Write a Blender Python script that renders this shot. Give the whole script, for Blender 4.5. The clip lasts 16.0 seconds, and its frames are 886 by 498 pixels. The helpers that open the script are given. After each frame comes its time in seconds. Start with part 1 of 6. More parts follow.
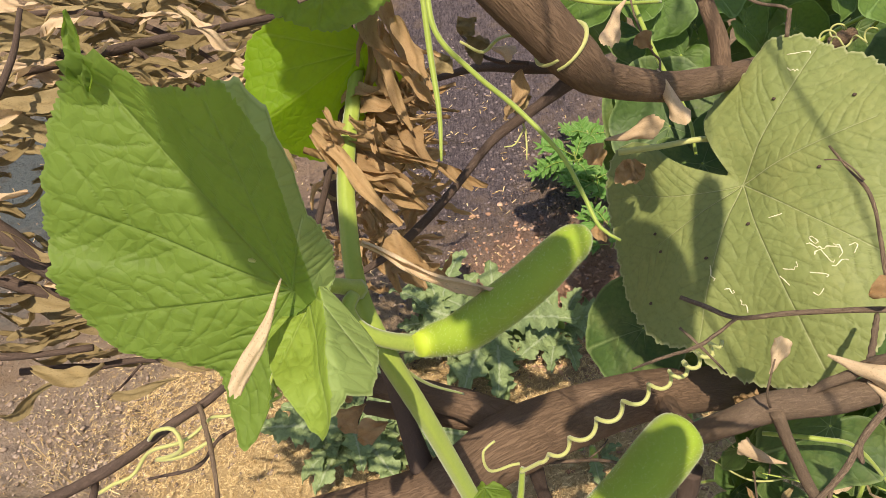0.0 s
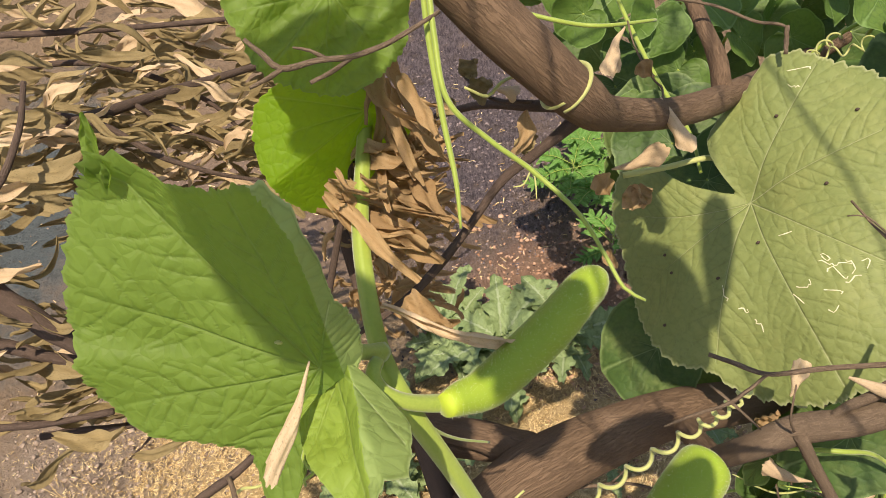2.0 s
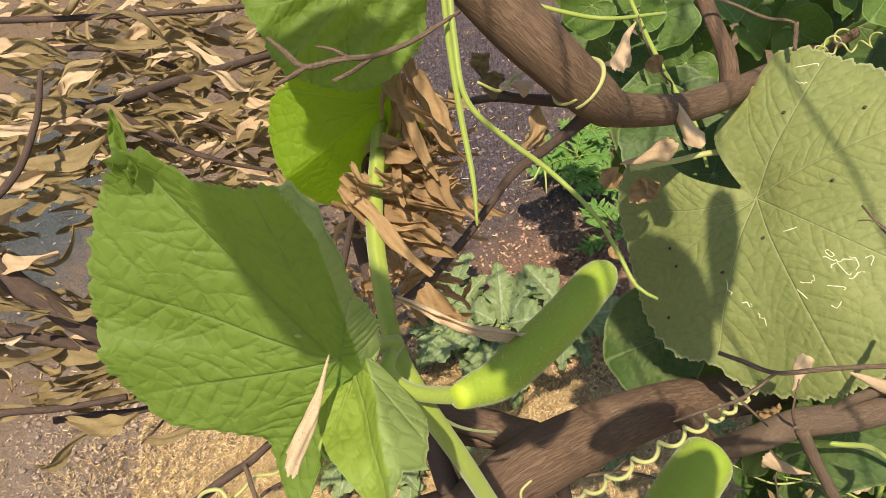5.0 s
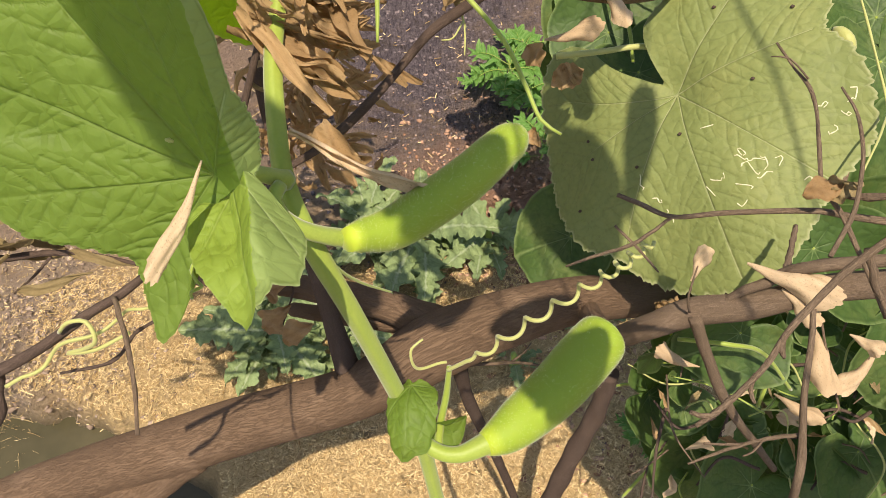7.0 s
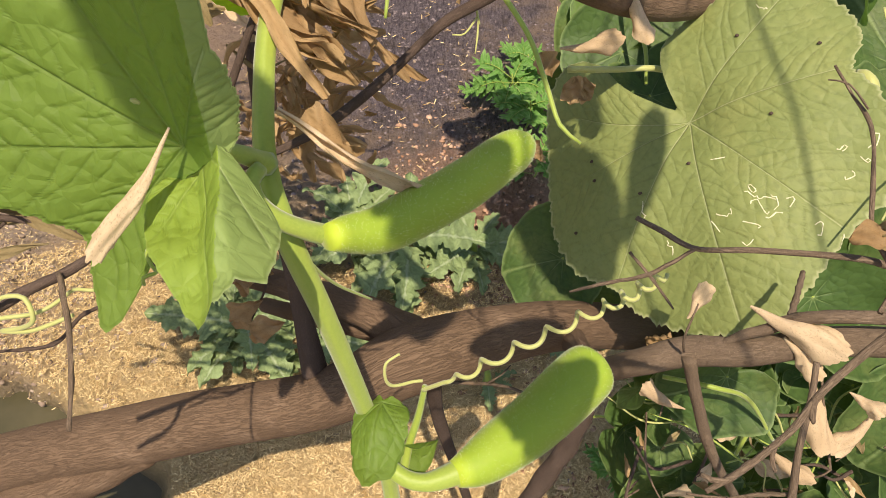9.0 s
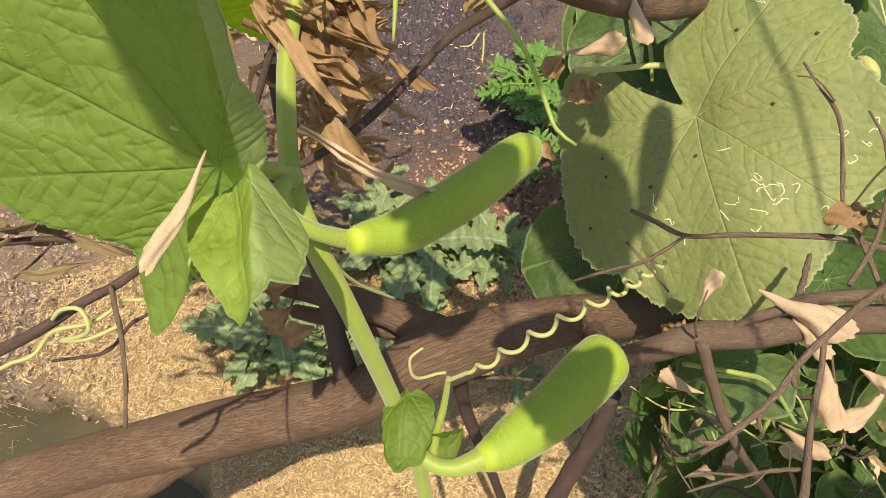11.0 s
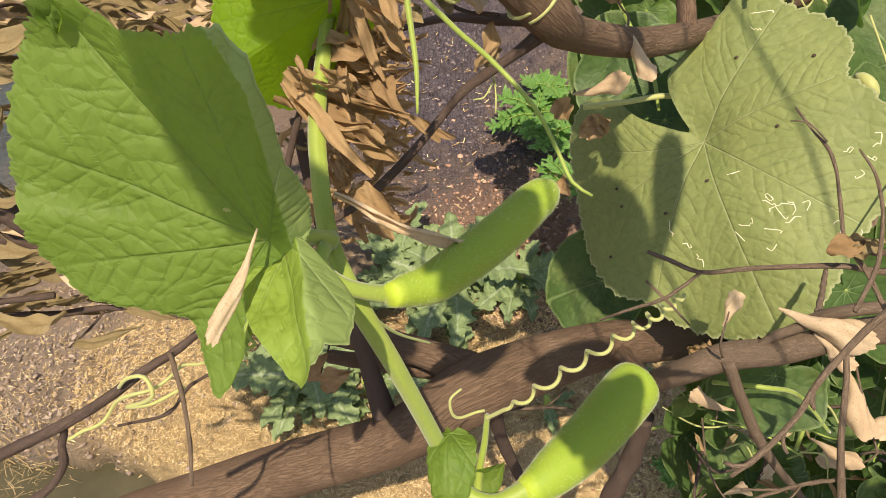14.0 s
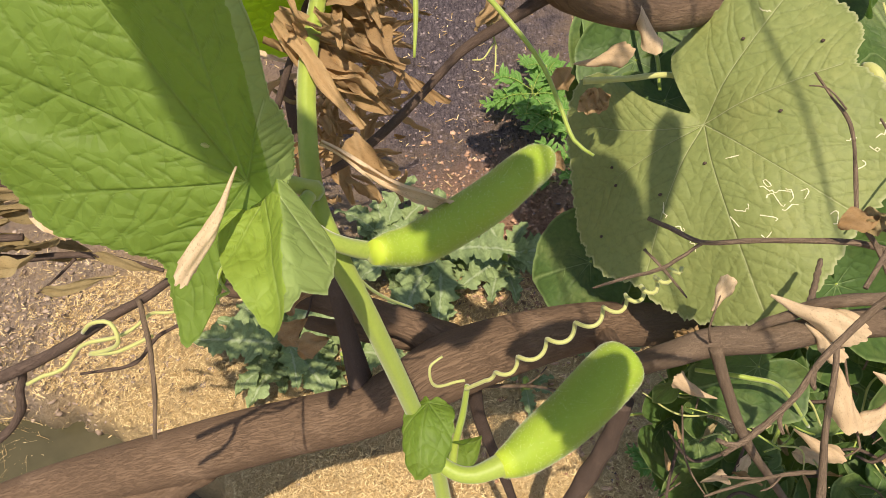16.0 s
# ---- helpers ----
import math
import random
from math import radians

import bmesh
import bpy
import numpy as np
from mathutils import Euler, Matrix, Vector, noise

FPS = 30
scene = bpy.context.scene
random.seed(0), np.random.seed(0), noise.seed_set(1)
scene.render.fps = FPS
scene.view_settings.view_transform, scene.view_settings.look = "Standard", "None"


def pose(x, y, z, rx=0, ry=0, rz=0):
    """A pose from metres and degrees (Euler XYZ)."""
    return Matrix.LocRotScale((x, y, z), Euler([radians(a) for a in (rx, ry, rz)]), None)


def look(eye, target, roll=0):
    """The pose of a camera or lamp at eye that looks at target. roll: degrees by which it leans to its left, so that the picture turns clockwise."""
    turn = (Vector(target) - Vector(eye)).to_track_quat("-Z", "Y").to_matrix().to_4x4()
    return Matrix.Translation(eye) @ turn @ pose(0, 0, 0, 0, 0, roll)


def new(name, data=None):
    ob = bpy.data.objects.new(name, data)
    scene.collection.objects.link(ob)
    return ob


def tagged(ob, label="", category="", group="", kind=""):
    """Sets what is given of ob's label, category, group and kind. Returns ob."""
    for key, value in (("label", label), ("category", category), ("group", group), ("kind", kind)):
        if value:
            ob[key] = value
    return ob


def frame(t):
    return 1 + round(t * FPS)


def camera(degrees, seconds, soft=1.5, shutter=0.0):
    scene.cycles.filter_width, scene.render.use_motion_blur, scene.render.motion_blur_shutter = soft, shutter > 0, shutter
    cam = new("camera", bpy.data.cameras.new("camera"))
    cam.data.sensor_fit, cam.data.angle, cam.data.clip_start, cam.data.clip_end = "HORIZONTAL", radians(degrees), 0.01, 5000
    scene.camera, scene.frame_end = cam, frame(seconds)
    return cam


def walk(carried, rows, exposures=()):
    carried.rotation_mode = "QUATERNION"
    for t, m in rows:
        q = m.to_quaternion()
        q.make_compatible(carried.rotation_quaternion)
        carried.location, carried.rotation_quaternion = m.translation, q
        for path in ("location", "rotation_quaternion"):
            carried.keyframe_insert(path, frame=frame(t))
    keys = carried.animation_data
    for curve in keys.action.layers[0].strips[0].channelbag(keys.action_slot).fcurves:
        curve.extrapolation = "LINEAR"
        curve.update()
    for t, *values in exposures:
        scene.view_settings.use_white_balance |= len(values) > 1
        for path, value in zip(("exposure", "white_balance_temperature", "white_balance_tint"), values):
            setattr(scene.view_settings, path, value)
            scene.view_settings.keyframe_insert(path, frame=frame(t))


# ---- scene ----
cam = camera(61.0, 16.0, soft=0.9)
PATH = [
    (0, (0.033, -0.01, 1.573), (-0.079, 1.252, 0.026), -9.0),
    (0.5, (0.03, -0.004, 1.575), (-0.073, 1.288, 0.052), -9.3),
    (1, (0.022, 0.002, 1.588), (-0.12, 1.278, 0.055), -12.2),
    (1.5, (0.026, 0.012, 1.595), (-0.113, 1.28, 0.055), -13.1),
    (2, (0.025, 0.016, 1.594), (-0.083, 1.285, 0.052), -12.1),
    (2.5, (0.024, 0.021, 1.594), (-0.078, 1.284, 0.047), -12.5),
    (3, (0.024, 0.021, 1.59), (-0.065, 1.268, 0.029), -12.2),
    (3.2, (0.025, 0.02, 1.591), (-0.067, 1.268, 0.031), -12.4),
    (5.3, (0.017, 0.015, 1.605), (-0.095, 1.247, 0.033), -11.5),
    (5.5, (0.018, 0.013, 1.603), (-0.076, 1.226, 0.015), -10.8),
    (6, (0.024, -0.001, 1.57), (0.036, 1.123, -0.085), -4.6),
    (6.5, (0.03, -0.018, 1.558), (0.054, 1.07, -0.12), -2.1),
    (7, (0.029, -0.009, 1.556), (0.092, 1.053, -0.138), -0.4),
    (7.5, (0.022, 0.017, 1.559), (0.074, 1.178, -0.068), -0.3),
    (8, (0.038, 0.029, 1.493), (0.236, 1.095, -0.188), 10.5),
    (8.5, (0.034, 0.022, 1.499), (0.176, 1.097, -0.181), 9.3),
    (9, (0.026, 0.013, 1.521), (0.137, 1.095, -0.158), 7.6),
    (9.2, (0.02, -0.002, 1.535), (0.066, 1.067, -0.155), 5.5),
    (11.3, (0.031, -0.006, 1.552), (0.093, 1.094, -0.117), 0.9),
    (11.5, (0.027, 0.009, 1.56), (0.111, 1.135, -0.091), -0.5),
    (12, (0.022, 0.012, 1.577), (0.032, 1.221, -0.016), -3.1),
    (12.5, (0.017, 0.013, 1.577), (0.041, 1.237, -0.004), -4.0),
    (13, (0.007, 0.013, 1.577), (0.044, 1.23, -0.01), -5.4),
    (13.5, (0.02, -0.002, 1.579), (0.014, 1.217, -0.006), -4.7),
    (14, (0.024, -0.012, 1.578), (0.018, 1.141, -0.056), -4.4),
    (14.5, (0.022, -0.018, 1.583), (-0.015, 1.119, -0.063), -5.2),
    (15, (0.017, -0.02, 1.576), (-0.027, 1.103, -0.078), -5.1),
    (15.5, (0.022, -0.004, 1.564), (0.048, 1.172, -0.054), -2.1),
    (16, (0.022, -0.011, 1.554), (0.052, 1.101, -0.108), 0.5),
]
EXPOSURES = [(0.0, 0.44, 7400, 17), (16.0, 0.44, 7400, 17)]
walk(cam, [(t, look(eye, target, roll)) for t, eye, target, roll in PATH], EXPOSURES)

# ---- light: a high clear-sky sun behind the camera ----
SUN_UP, SUN_SIDE = 72.0, -176.0      # elevation; degrees from +y towards +x
world = bpy.data.worlds.new("sky")
scene.world = world
world.use_nodes = True
sky = world.node_tree.nodes.new("ShaderNodeTexSky")
sky.sky_type, sky.sun_disc = "NISHITA", False
sky.sun_elevation, sky.sun_rotation = radians(SUN_UP), radians(SUN_SIDE)
back = world.node_tree.nodes["Background"]
back.inputs["Strength"].default_value = 0.135
world.node_tree.links.new(sky.outputs["Color"], back.inputs["Color"])
sun_data = bpy.data.lights.new("sun", "SUN")
sun_data.energy, sun_data.angle, sun_data.color = 4.6, radians(0.5), (1.0, 0.94, 0.84)
sun = new("sun", sun_data)
sun_way = Vector((math.sin(radians(SUN_SIDE)) * math.cos(radians(SUN_UP)), math.cos(radians(SUN_SIDE)) * math.cos(radians(SUN_UP)), math.sin(radians(SUN_UP))))
sun.matrix_basis = look(sun_way * 10, (0, 0, 0))


# ---- materials ----
class Nodes:
    """A small builder for node materials."""

    def __init__(self, name):
        self.mat = bpy.data.materials.new(name)
        self.mat.use_nodes = True
        self.tree = self.mat.node_tree
        self.shader = self.tree.nodes["Principled BSDF"]
        self.out = self.tree.nodes["Material Output"]

    def add(self, kind):
        return self.tree.nodes.new(kind)

    def link(self, a, b):
        self.tree.links.new(a, b)

    def put(self, socket, value):
        if hasattr(value, "is_output"):
            self.link(value, socket)
        elif isinstance(value, tuple) and len(value) == 3 and socket.type == "RGBA":
            socket.default_value = (*value, 1)
        else:
            socket.default_value = value

    def noise(self, scale, detail=4, rough=0.55, vector=None, out="Fac"):
        node = self.add("ShaderNodeTexNoise")
        node.inputs["Scale"].default_value, node.inputs["Detail"].default_value, node.inputs["Roughness"].default_value = scale, detail, rough
        if vector is not None:
            self.link(vector, node.inputs["Vector"])
        return node.outputs[out]

    def ramp(self, fac, stops):
        node = self.add("ShaderNodeValToRGB")
        els = node.color_ramp.elements
        while len(els) < len(stops):
            els.new(0.5)
        for el, (at, col) in zip(els, stops):
            el.position, el.color = at, (*col, 1) if isinstance(col, tuple) else (col, col, col, 1)
        self.link(fac, node.inputs["Fac"])
        return node.outputs["Color"]

    def mix(self, fac, a, b, blend="MIX"):
        node = self.add("ShaderNodeMix")
        node.data_type, node.blend_type = "RGBA", blend
        self.put(node.inputs[0], fac)
        self.put(node.inputs[6], a)
        self.put(node.inputs[7], b)
        return node.outputs[2]

    def math(self, op, a, b=0.0, clamp=False):
        node = self.add("ShaderNodeMath")
        node.operation, node.use_clamp = op, clamp
        self.put(node.inputs[0], a)
        self.put(node.inputs[1], b)
        return node.outputs[0]

    def bump(self, height, strength, distance, normal=None):
        node = self.add("ShaderNodeBump")
        node.inputs["Strength"].default_value, node.inputs["Distance"].default_value = strength, distance
        self.link(height, node.inputs["Height"])
        if normal is not None:
            self.link(normal, node.inputs["Normal"])
        return node.outputs["Normal"]

    def coords(self, out="Object"):
        return self.add("ShaderNodeTexCoord").outputs[out]

    def attr(self, name, out="Fac"):
        node = self.add("ShaderNodeAttribute")
        node.attribute_name = name
        return node.outputs[out]

    def random(self):
        return self.add("ShaderNodeObjectInfo").outputs["Random"]

    def done(self, colour=None, rough=None, normal=None, spec=None, sheen=None):
        for key, value in (("Base Color", colour), ("Roughness", rough), ("Normal", normal), ("Specular IOR Level", spec), ("Sheen Weight", sheen)):
            if value is not None:
                self.put(self.shader.inputs[key], value)
        return self.mat

    def translucent(self, share, colour, normal=None):
        """Lets light through: mixes a translucent shader into the surface."""
        glow, both = self.add("ShaderNodeBsdfTranslucent"), self.add("ShaderNodeMixShader")
        self.put(glow.inputs["Color"], colour)
        if normal is not None:
            self.link(normal, glow.inputs["Normal"])
        self.put(both.inputs[0], share)
        self.link(self.shader.outputs[0], both.inputs[1])
        self.link(glow.outputs[0], both.inputs[2])
        self.link(both.outputs[0], self.out.inputs["Surface"])


def leaf_material(name, low, high, vein, through_colour, share, rough=0.5, pucker=0.0008, spots=0.0, cell=140, veiny=1.0):
    n = Nodes(name)
    flat = n.attr("flat", "Vector")
    veins = n.attr("vein")
    broad, fine = n.noise(14, 3, 0.5, flat), n.noise(160, 4, 0.6, flat)
    base = n.mix(n.math("ADD", n.math("MULTIPLY", broad, 0.7), n.math("MULTIPLY", fine, 0.35)), low, high)
    base = n.mix(n.math("MULTIPLY", n.random(), 0.25), base, high)
    if spots:
        freckle = n.ramp(n.noise(260, 2, 0.5, flat), [(0.70, 0.0), (0.76, 1.0)])
        base = n.mix(n.math("MULTIPLY", freckle, spots), base, (0.12, 0.11, 0.04))
        worn = n.ramp(n.noise(11, 6, 0.75, flat), [(0.48, 0.0), (0.70, 1.0)])
        base = n.mix(n.math("MULTIPLY", worn, spots), base, (0.30, 0.31, 0.10))
    base = n.mix(n.math("MULTIPLY", n.ramp(veins, [(0.12, 0.0), (0.38, 1.0), (0.62, 0.0)]), 0.42 * veiny), base, tuple(c * 0.6 for c in low))
    base = n.mix(n.ramp(veins, [(0.55, 0.0), (0.92, 0.7 * veiny)]), base, vein)
    base = n.mix(n.math("MULTIPLY", n.ramp(fine, [(0.35, 1.0), (0.5, 0.0)]), 0.25), base, tuple(c * 0.6 for c in low))
    warp = n.add("ShaderNodeVectorMath")
    warp.operation = "MULTIPLY_ADD"
    n.link(n.noise(70, 3, 0.5, flat, "Color"), warp.inputs[0])
    warp.inputs[1].default_value = (0.005, 0.005, 0.0)
    n.link(flat, warp.inputs[2])
    cells = n.add("ShaderNodeTexVoronoi")
    cells.feature = "DISTANCE_TO_EDGE"
    cells.inputs["Scale"].default_value = cell
    n.link(warp.outputs[0], cells.inputs["Vector"])
    seam = n.ramp(cells.outputs["Distance"], [(0.0, 1.0), (0.10, 0.0)])
    base = n.mix(n.math("MULTIPLY", seam, 0.14 * veiny), base, tuple(c * 0.5 for c in low))
    pillow = n.ramp(cells.outputs["Distance"], [(0.0, 0.0), (0.22, 0.62), (0.55, 1.0)])
    normal = n.bump(n.math("SUBTRACT", pillow, n.math("MULTIPLY", veins, 0.9)), 0.9, pucker)
    normal = n.bump(fine, 0.15, 0.001, normal)
    n.translucent(share, n.mix(n.math("MULTIPLY", veins, 0.5), n.mix(broad, through_colour, high), vein), normal)
    return n.done(base, n.math("ADD", rough, n.math("MULTIPLY", fine, 0.15)), normal, 0.35)


def dry_material(name, low, high, share=0.25):
    n = Nodes(name)
    at = n.attr("flat", "Vector")
    streak, blotch = n.noise(120, 4, 0.6, at), n.noise(30, 4, 0.6)
    base = n.mix(n.math("ADD", n.math("MULTIPLY", streak, 0.5), n.math("MULTIPLY", n.random(), 0.5)), low, high)
    base = n.mix(n.ramp(blotch, [(0.55, 0.0), (0.75, 0.7)]), base, tuple(c * 0.45 for c in low))
    base = n.mix(n.math("MULTIPLY", n.attr("vein"), 0.4), base, low)
    normal = n.bump(streak, 0.4, 0.002)
    n.translucent(share, base, normal)
    return n.done(base, 0.75, normal, 0.2)


def bark_material(name, low, high, scale=1.0):
    """Smooth bark with fine wavy wrinkles that run along the wood."""
    n = Nodes(name)
    at = n.attr("flat", "Vector")
    warp = n.add("ShaderNodeVectorMath")
    warp.operation = "MULTIPLY_ADD"
    n.link(n.noise(70 * scale, 3, 0.55, at, "Color"), warp.inputs[0])
    warp.inputs[1].default_value = (0.004 / scale, 0.006 / scale, 0.004 / scale)
    n.link(at, warp.inputs[2])
    stretch = n.add("ShaderNodeMapping")
    stretch.inputs["Scale"].default_value = (1.0, 0.11, 1.0)
    n.link(warp.outputs[0], stretch.inputs["Vector"])
    lines = n.noise(400 * scale, 3, 0.6, stretch.outputs[0])
    crack = n.ramp(n.math("ABSOLUTE", n.math("SUBTRACT", lines, 0.5)), [(0.0, 1.0), (0.055, 0.0)])
    blotch = n.noise(13, 5, 0.7, at)
    grain = n.noise(900, 2, 0.6, at)
    base = n.mix(n.math("ADD", n.math("MULTIPLY", lines, 0.5), n.math("MULTIPLY", blotch, 0.5)), low, high)
    base = n.mix(n.ramp(blotch, [(0.55, 0.0), (0.75, 0.5)]), base, tuple(min(1.0, c * 1.3 + 0.02) for c in high))
    base = n.mix(n.math("MULTIPLY", crack, 0.28), base, tuple(c * 0.6 for c in low))
    base = n.mix(n.math("MULTIPLY", n.ramp(grain, [(0.58, 0.0), (0.70, 1.0)]), 0.25), base, tuple(min(1.0, c * 1.6) for c in high))
    height = n.math("SUBTRACT", n.math("ADD", lines, n.math("MULTIPLY", blotch, 0.8)), n.math("MULTIPLY", crack, 0.35))
    return n.done(base, 0.85, n.bump(height, 0.8, 0.0028 / scale), 0.2)


def stem_material(name, low, high, share=0.1):
    n = Nodes(name)
    at = n.attr("flat", "Vector")
    fine, broad = n.noise(400, 3, 0.6, at), n.noise(25, 3)
    base = n.mix(n.math("ADD", n.math("MULTIPLY", fine, 0.4), n.math("MULTIPLY", broad, 0.6)), low, high)
    n.translucent(share, high)
    return n.done(base, 0.5, n.bump(fine, 0.25, 0.0008), 0.35, 0.3)


def gourd_material():
    n = Nodes("gourd_skin")
    at = n.coords()
    fine, broad = n.noise(300, 3, 0.6, at), n.noise(22, 4, 0.5, at)
    base = n.mix(n.math("ADD", n.math("MULTIPLY", fine, 0.3), n.math("MULTIPLY", broad, 0.6)), (0.185, 0.275, 0.024), (0.295, 0.405, 0.042))
    # sunlit patches at base and tip, painted into the skin colour
    base = n.mix(n.math("MULTIPLY", n.attr("vein"), 0.7), base, (0.46, 0.56, 0.05))
    n.shader.inputs["Subsurface Weight"].default_value = 0.25
    n.shader.inputs["Subsurface Radius"].default_value = (0.006, 0.010, 0.002)
    n.shader.inputs["Sheen Weight"].default_value = 0.2
    n.shader.inputs["Sheen Roughness"].default_value = 0.4
    return n.done(base, 0.62, n.bump(fine, 0.2, 0.0006), 0.25)


M_FRONT = leaf_material("young_leaf", (0.104, 0.188, 0.026), (0.190, 0.300, 0.052), (0.27, 0.38, 0.11), (0.44, 0.66, 0.040), 0.46, 0.5, 0.0009, 0.0, 105, 0.35)
# glow of light from behind, put into bright leaf colours
M_GLOW = leaf_material("backlit_look_leaf", (0.13, 0.28, 0.008), (0.22, 0.40, 0.016), (0.36, 0.52, 0.07), (0.62, 0.86, 0.02), 0.58, 0.5, 0.0006, 0.0, 120, 0.6)
M_RIM = leaf_material("pale_leaf_rim", (0.18, 0.27, 0.065), (0.29, 0.385, 0.125), (0.40, 0.48, 0.22), (0.36, 0.52, 0.06), 0.3, 0.6, 0.0005)
M_LOBE = leaf_material("young_lobe", (0.19, 0.31, 0.034), (0.32, 0.45, 0.085), (0.34, 0.45, 0.14), (0.40, 0.60, 0.04), 0.42, 0.5, 0.0006, 0.0, 120, 0.5)
M_HERB = leaf_material("herb_leaf", (0.085, 0.23, 0.04), (0.16, 0.34, 0.07), (0.25, 0.40, 0.12), (0.25, 0.48, 0.05), 0.3)
M_OLD = leaf_material("old_leaf", (0.138, 0.178, 0.050), (0.228, 0.268, 0.086), (0.40, 0.41, 0.22), (0.22, 0.33, 0.04), 0.14, 0.55, 0.0007, 0.45, 75, 0.7)
# dark copy for inner foliage, with its shade put into the green
M_DEEP = leaf_material("shade_toned_leaf", (0.034, 0.080, 0.018), (0.080, 0.145, 0.034), (0.20, 0.28, 0.10), (0.18, 0.34, 0.03), 0.22, 0.5, 0.0006, 0.3, 90)
M_BLUE = leaf_material("thistle_leaf", (0.145, 0.215, 0.075), (0.265, 0.345, 0.150), (0.34, 0.40, 0.25), (0.16, 0.26, 0.06), 0.15, 0.55)
M_WEED = leaf_material("weed_leaf", (0.05, 0.115, 0.02), (0.12, 0.21, 0.035), (0.2, 0.32, 0.1), (0.2, 0.4, 0.04), 0.28, 0.5, 0.0005, 0.2, 100)
M_DRY = dry_material("dry_leaf", (0.145, 0.107, 0.045), (0.42, 0.33, 0.165), 0.3)
M_BROWN = dry_material("brown_leaf", (0.27, 0.165, 0.072), (0.56, 0.39, 0.20), 0.35)
M_PALE = dry_material("pale_dry_leaf", (0.42, 0.29, 0.16), (0.76, 0.60, 0.39))
M_BARK = bark_material("bark", (0.098, 0.062, 0.037), (0.195, 0.128, 0.078))
M_TWIG = bark_material("twig_bark", (0.050, 0.034, 0.026), (0.14, 0.098, 0.072), 2.5)
M_GREY = bark_material("grey_twig", (0.085, 0.06, 0.038), (0.23, 0.165, 0.11), 2.5)
M_STEM = stem_material("vine_stem", (0.19, 0.28, 0.033), (0.35, 0.43, 0.075))
M_TENDRIL = stem_material("tendril", (0.38, 0.42, 0.11), (0.60, 0.60, 0.24), 0.25)
M_GOURD = gourd_material()


# ---- building helpers ----
def to_mesh(name, verts, faces, mat, vein=None, flat=None, smooth=True):
    me = bpy.data.meshes.new(name)
    me.from_pydata([tuple(v) for v in np.asarray(verts, float)], [], [tuple(int(i) for i in f) for f in faces])
    if vein is not None:
        me.attributes.new("vein", "FLOAT", "POINT").data.foreach_set("value", np.asarray(vein, np.float32))
    if flat is not None:
        me.attributes.new("flat", "FLOAT_VECTOR", "POINT").data.foreach_set("vector", np.asarray(flat, np.float32).ravel())
    if smooth:
        me.polygons.foreach_set("use_smooth", [True] * len(me.polygons))
    me.materials.append(mat)
    return me


def thing(name, at, label, category, group=""):
    ob = new(name)
    ob.empty_display_size = 0.05
    ob.location = at
    return tagged(ob, label, category, group)


def part(name, shape, mat, parent, label=""):
    """One mesh under a thing or a part. shape: verts, faces and, if there are, vein and flat, in world metres."""
    verts, faces, *more = shape
    root = parent
    while root.parent:
        root = root.parent
    ob = new(name, to_mesh(name, np.asarray(verts) - np.array(root.location), faces, mat, *more))
    ob.parent = parent
    return tagged(ob, label) if label else ob


def spline(points, step=0.006):
    """A smooth line through the points: places, and how far along the list each one is."""
    p = np.asarray(points, float)
    if len(p) == 2:
        p = np.array([p[0], (p[0] + p[1]) / 2, p[1]])
    ext = np.vstack([2 * p[0] - p[1], p, 2 * p[-1] - p[-2]])
    out, where = [], []
    for i in range(len(p) - 1):
        a, b, c, d = ext[i:i + 4]
        n = max(2, int(np.linalg.norm(c - b) / step))
        for u in np.arange(n) / n:
            out.append(0.5 * (2 * b + (c - a) * u + (2 * a - 5 * b + 4 * c - d) * u * u + (3 * b - a - 3 * c + d) * u ** 3))
            where.append((i + u) / (len(p) - 1))
    return np.vstack([out, p[-1]]), np.array(where + [1.0])


def frames_along(line):
    """Two cross directions at each place of a line, carried along without twist."""
    tan = np.gradient(line, axis=0)
    tan /= np.linalg.norm(tan, axis=1)[:, None] + 1e-12
    side = np.cross(tan[0], (0.3, 0.2, 1.0))
    side /= np.linalg.norm(side)
    sides = []
    for t in tan:
        side = side - t * (side @ t)
        side /= np.linalg.norm(side) + 1e-12
        sides.append(side)
    sides = np.array(sides)
    return tan, sides, np.cross(tan, sides)


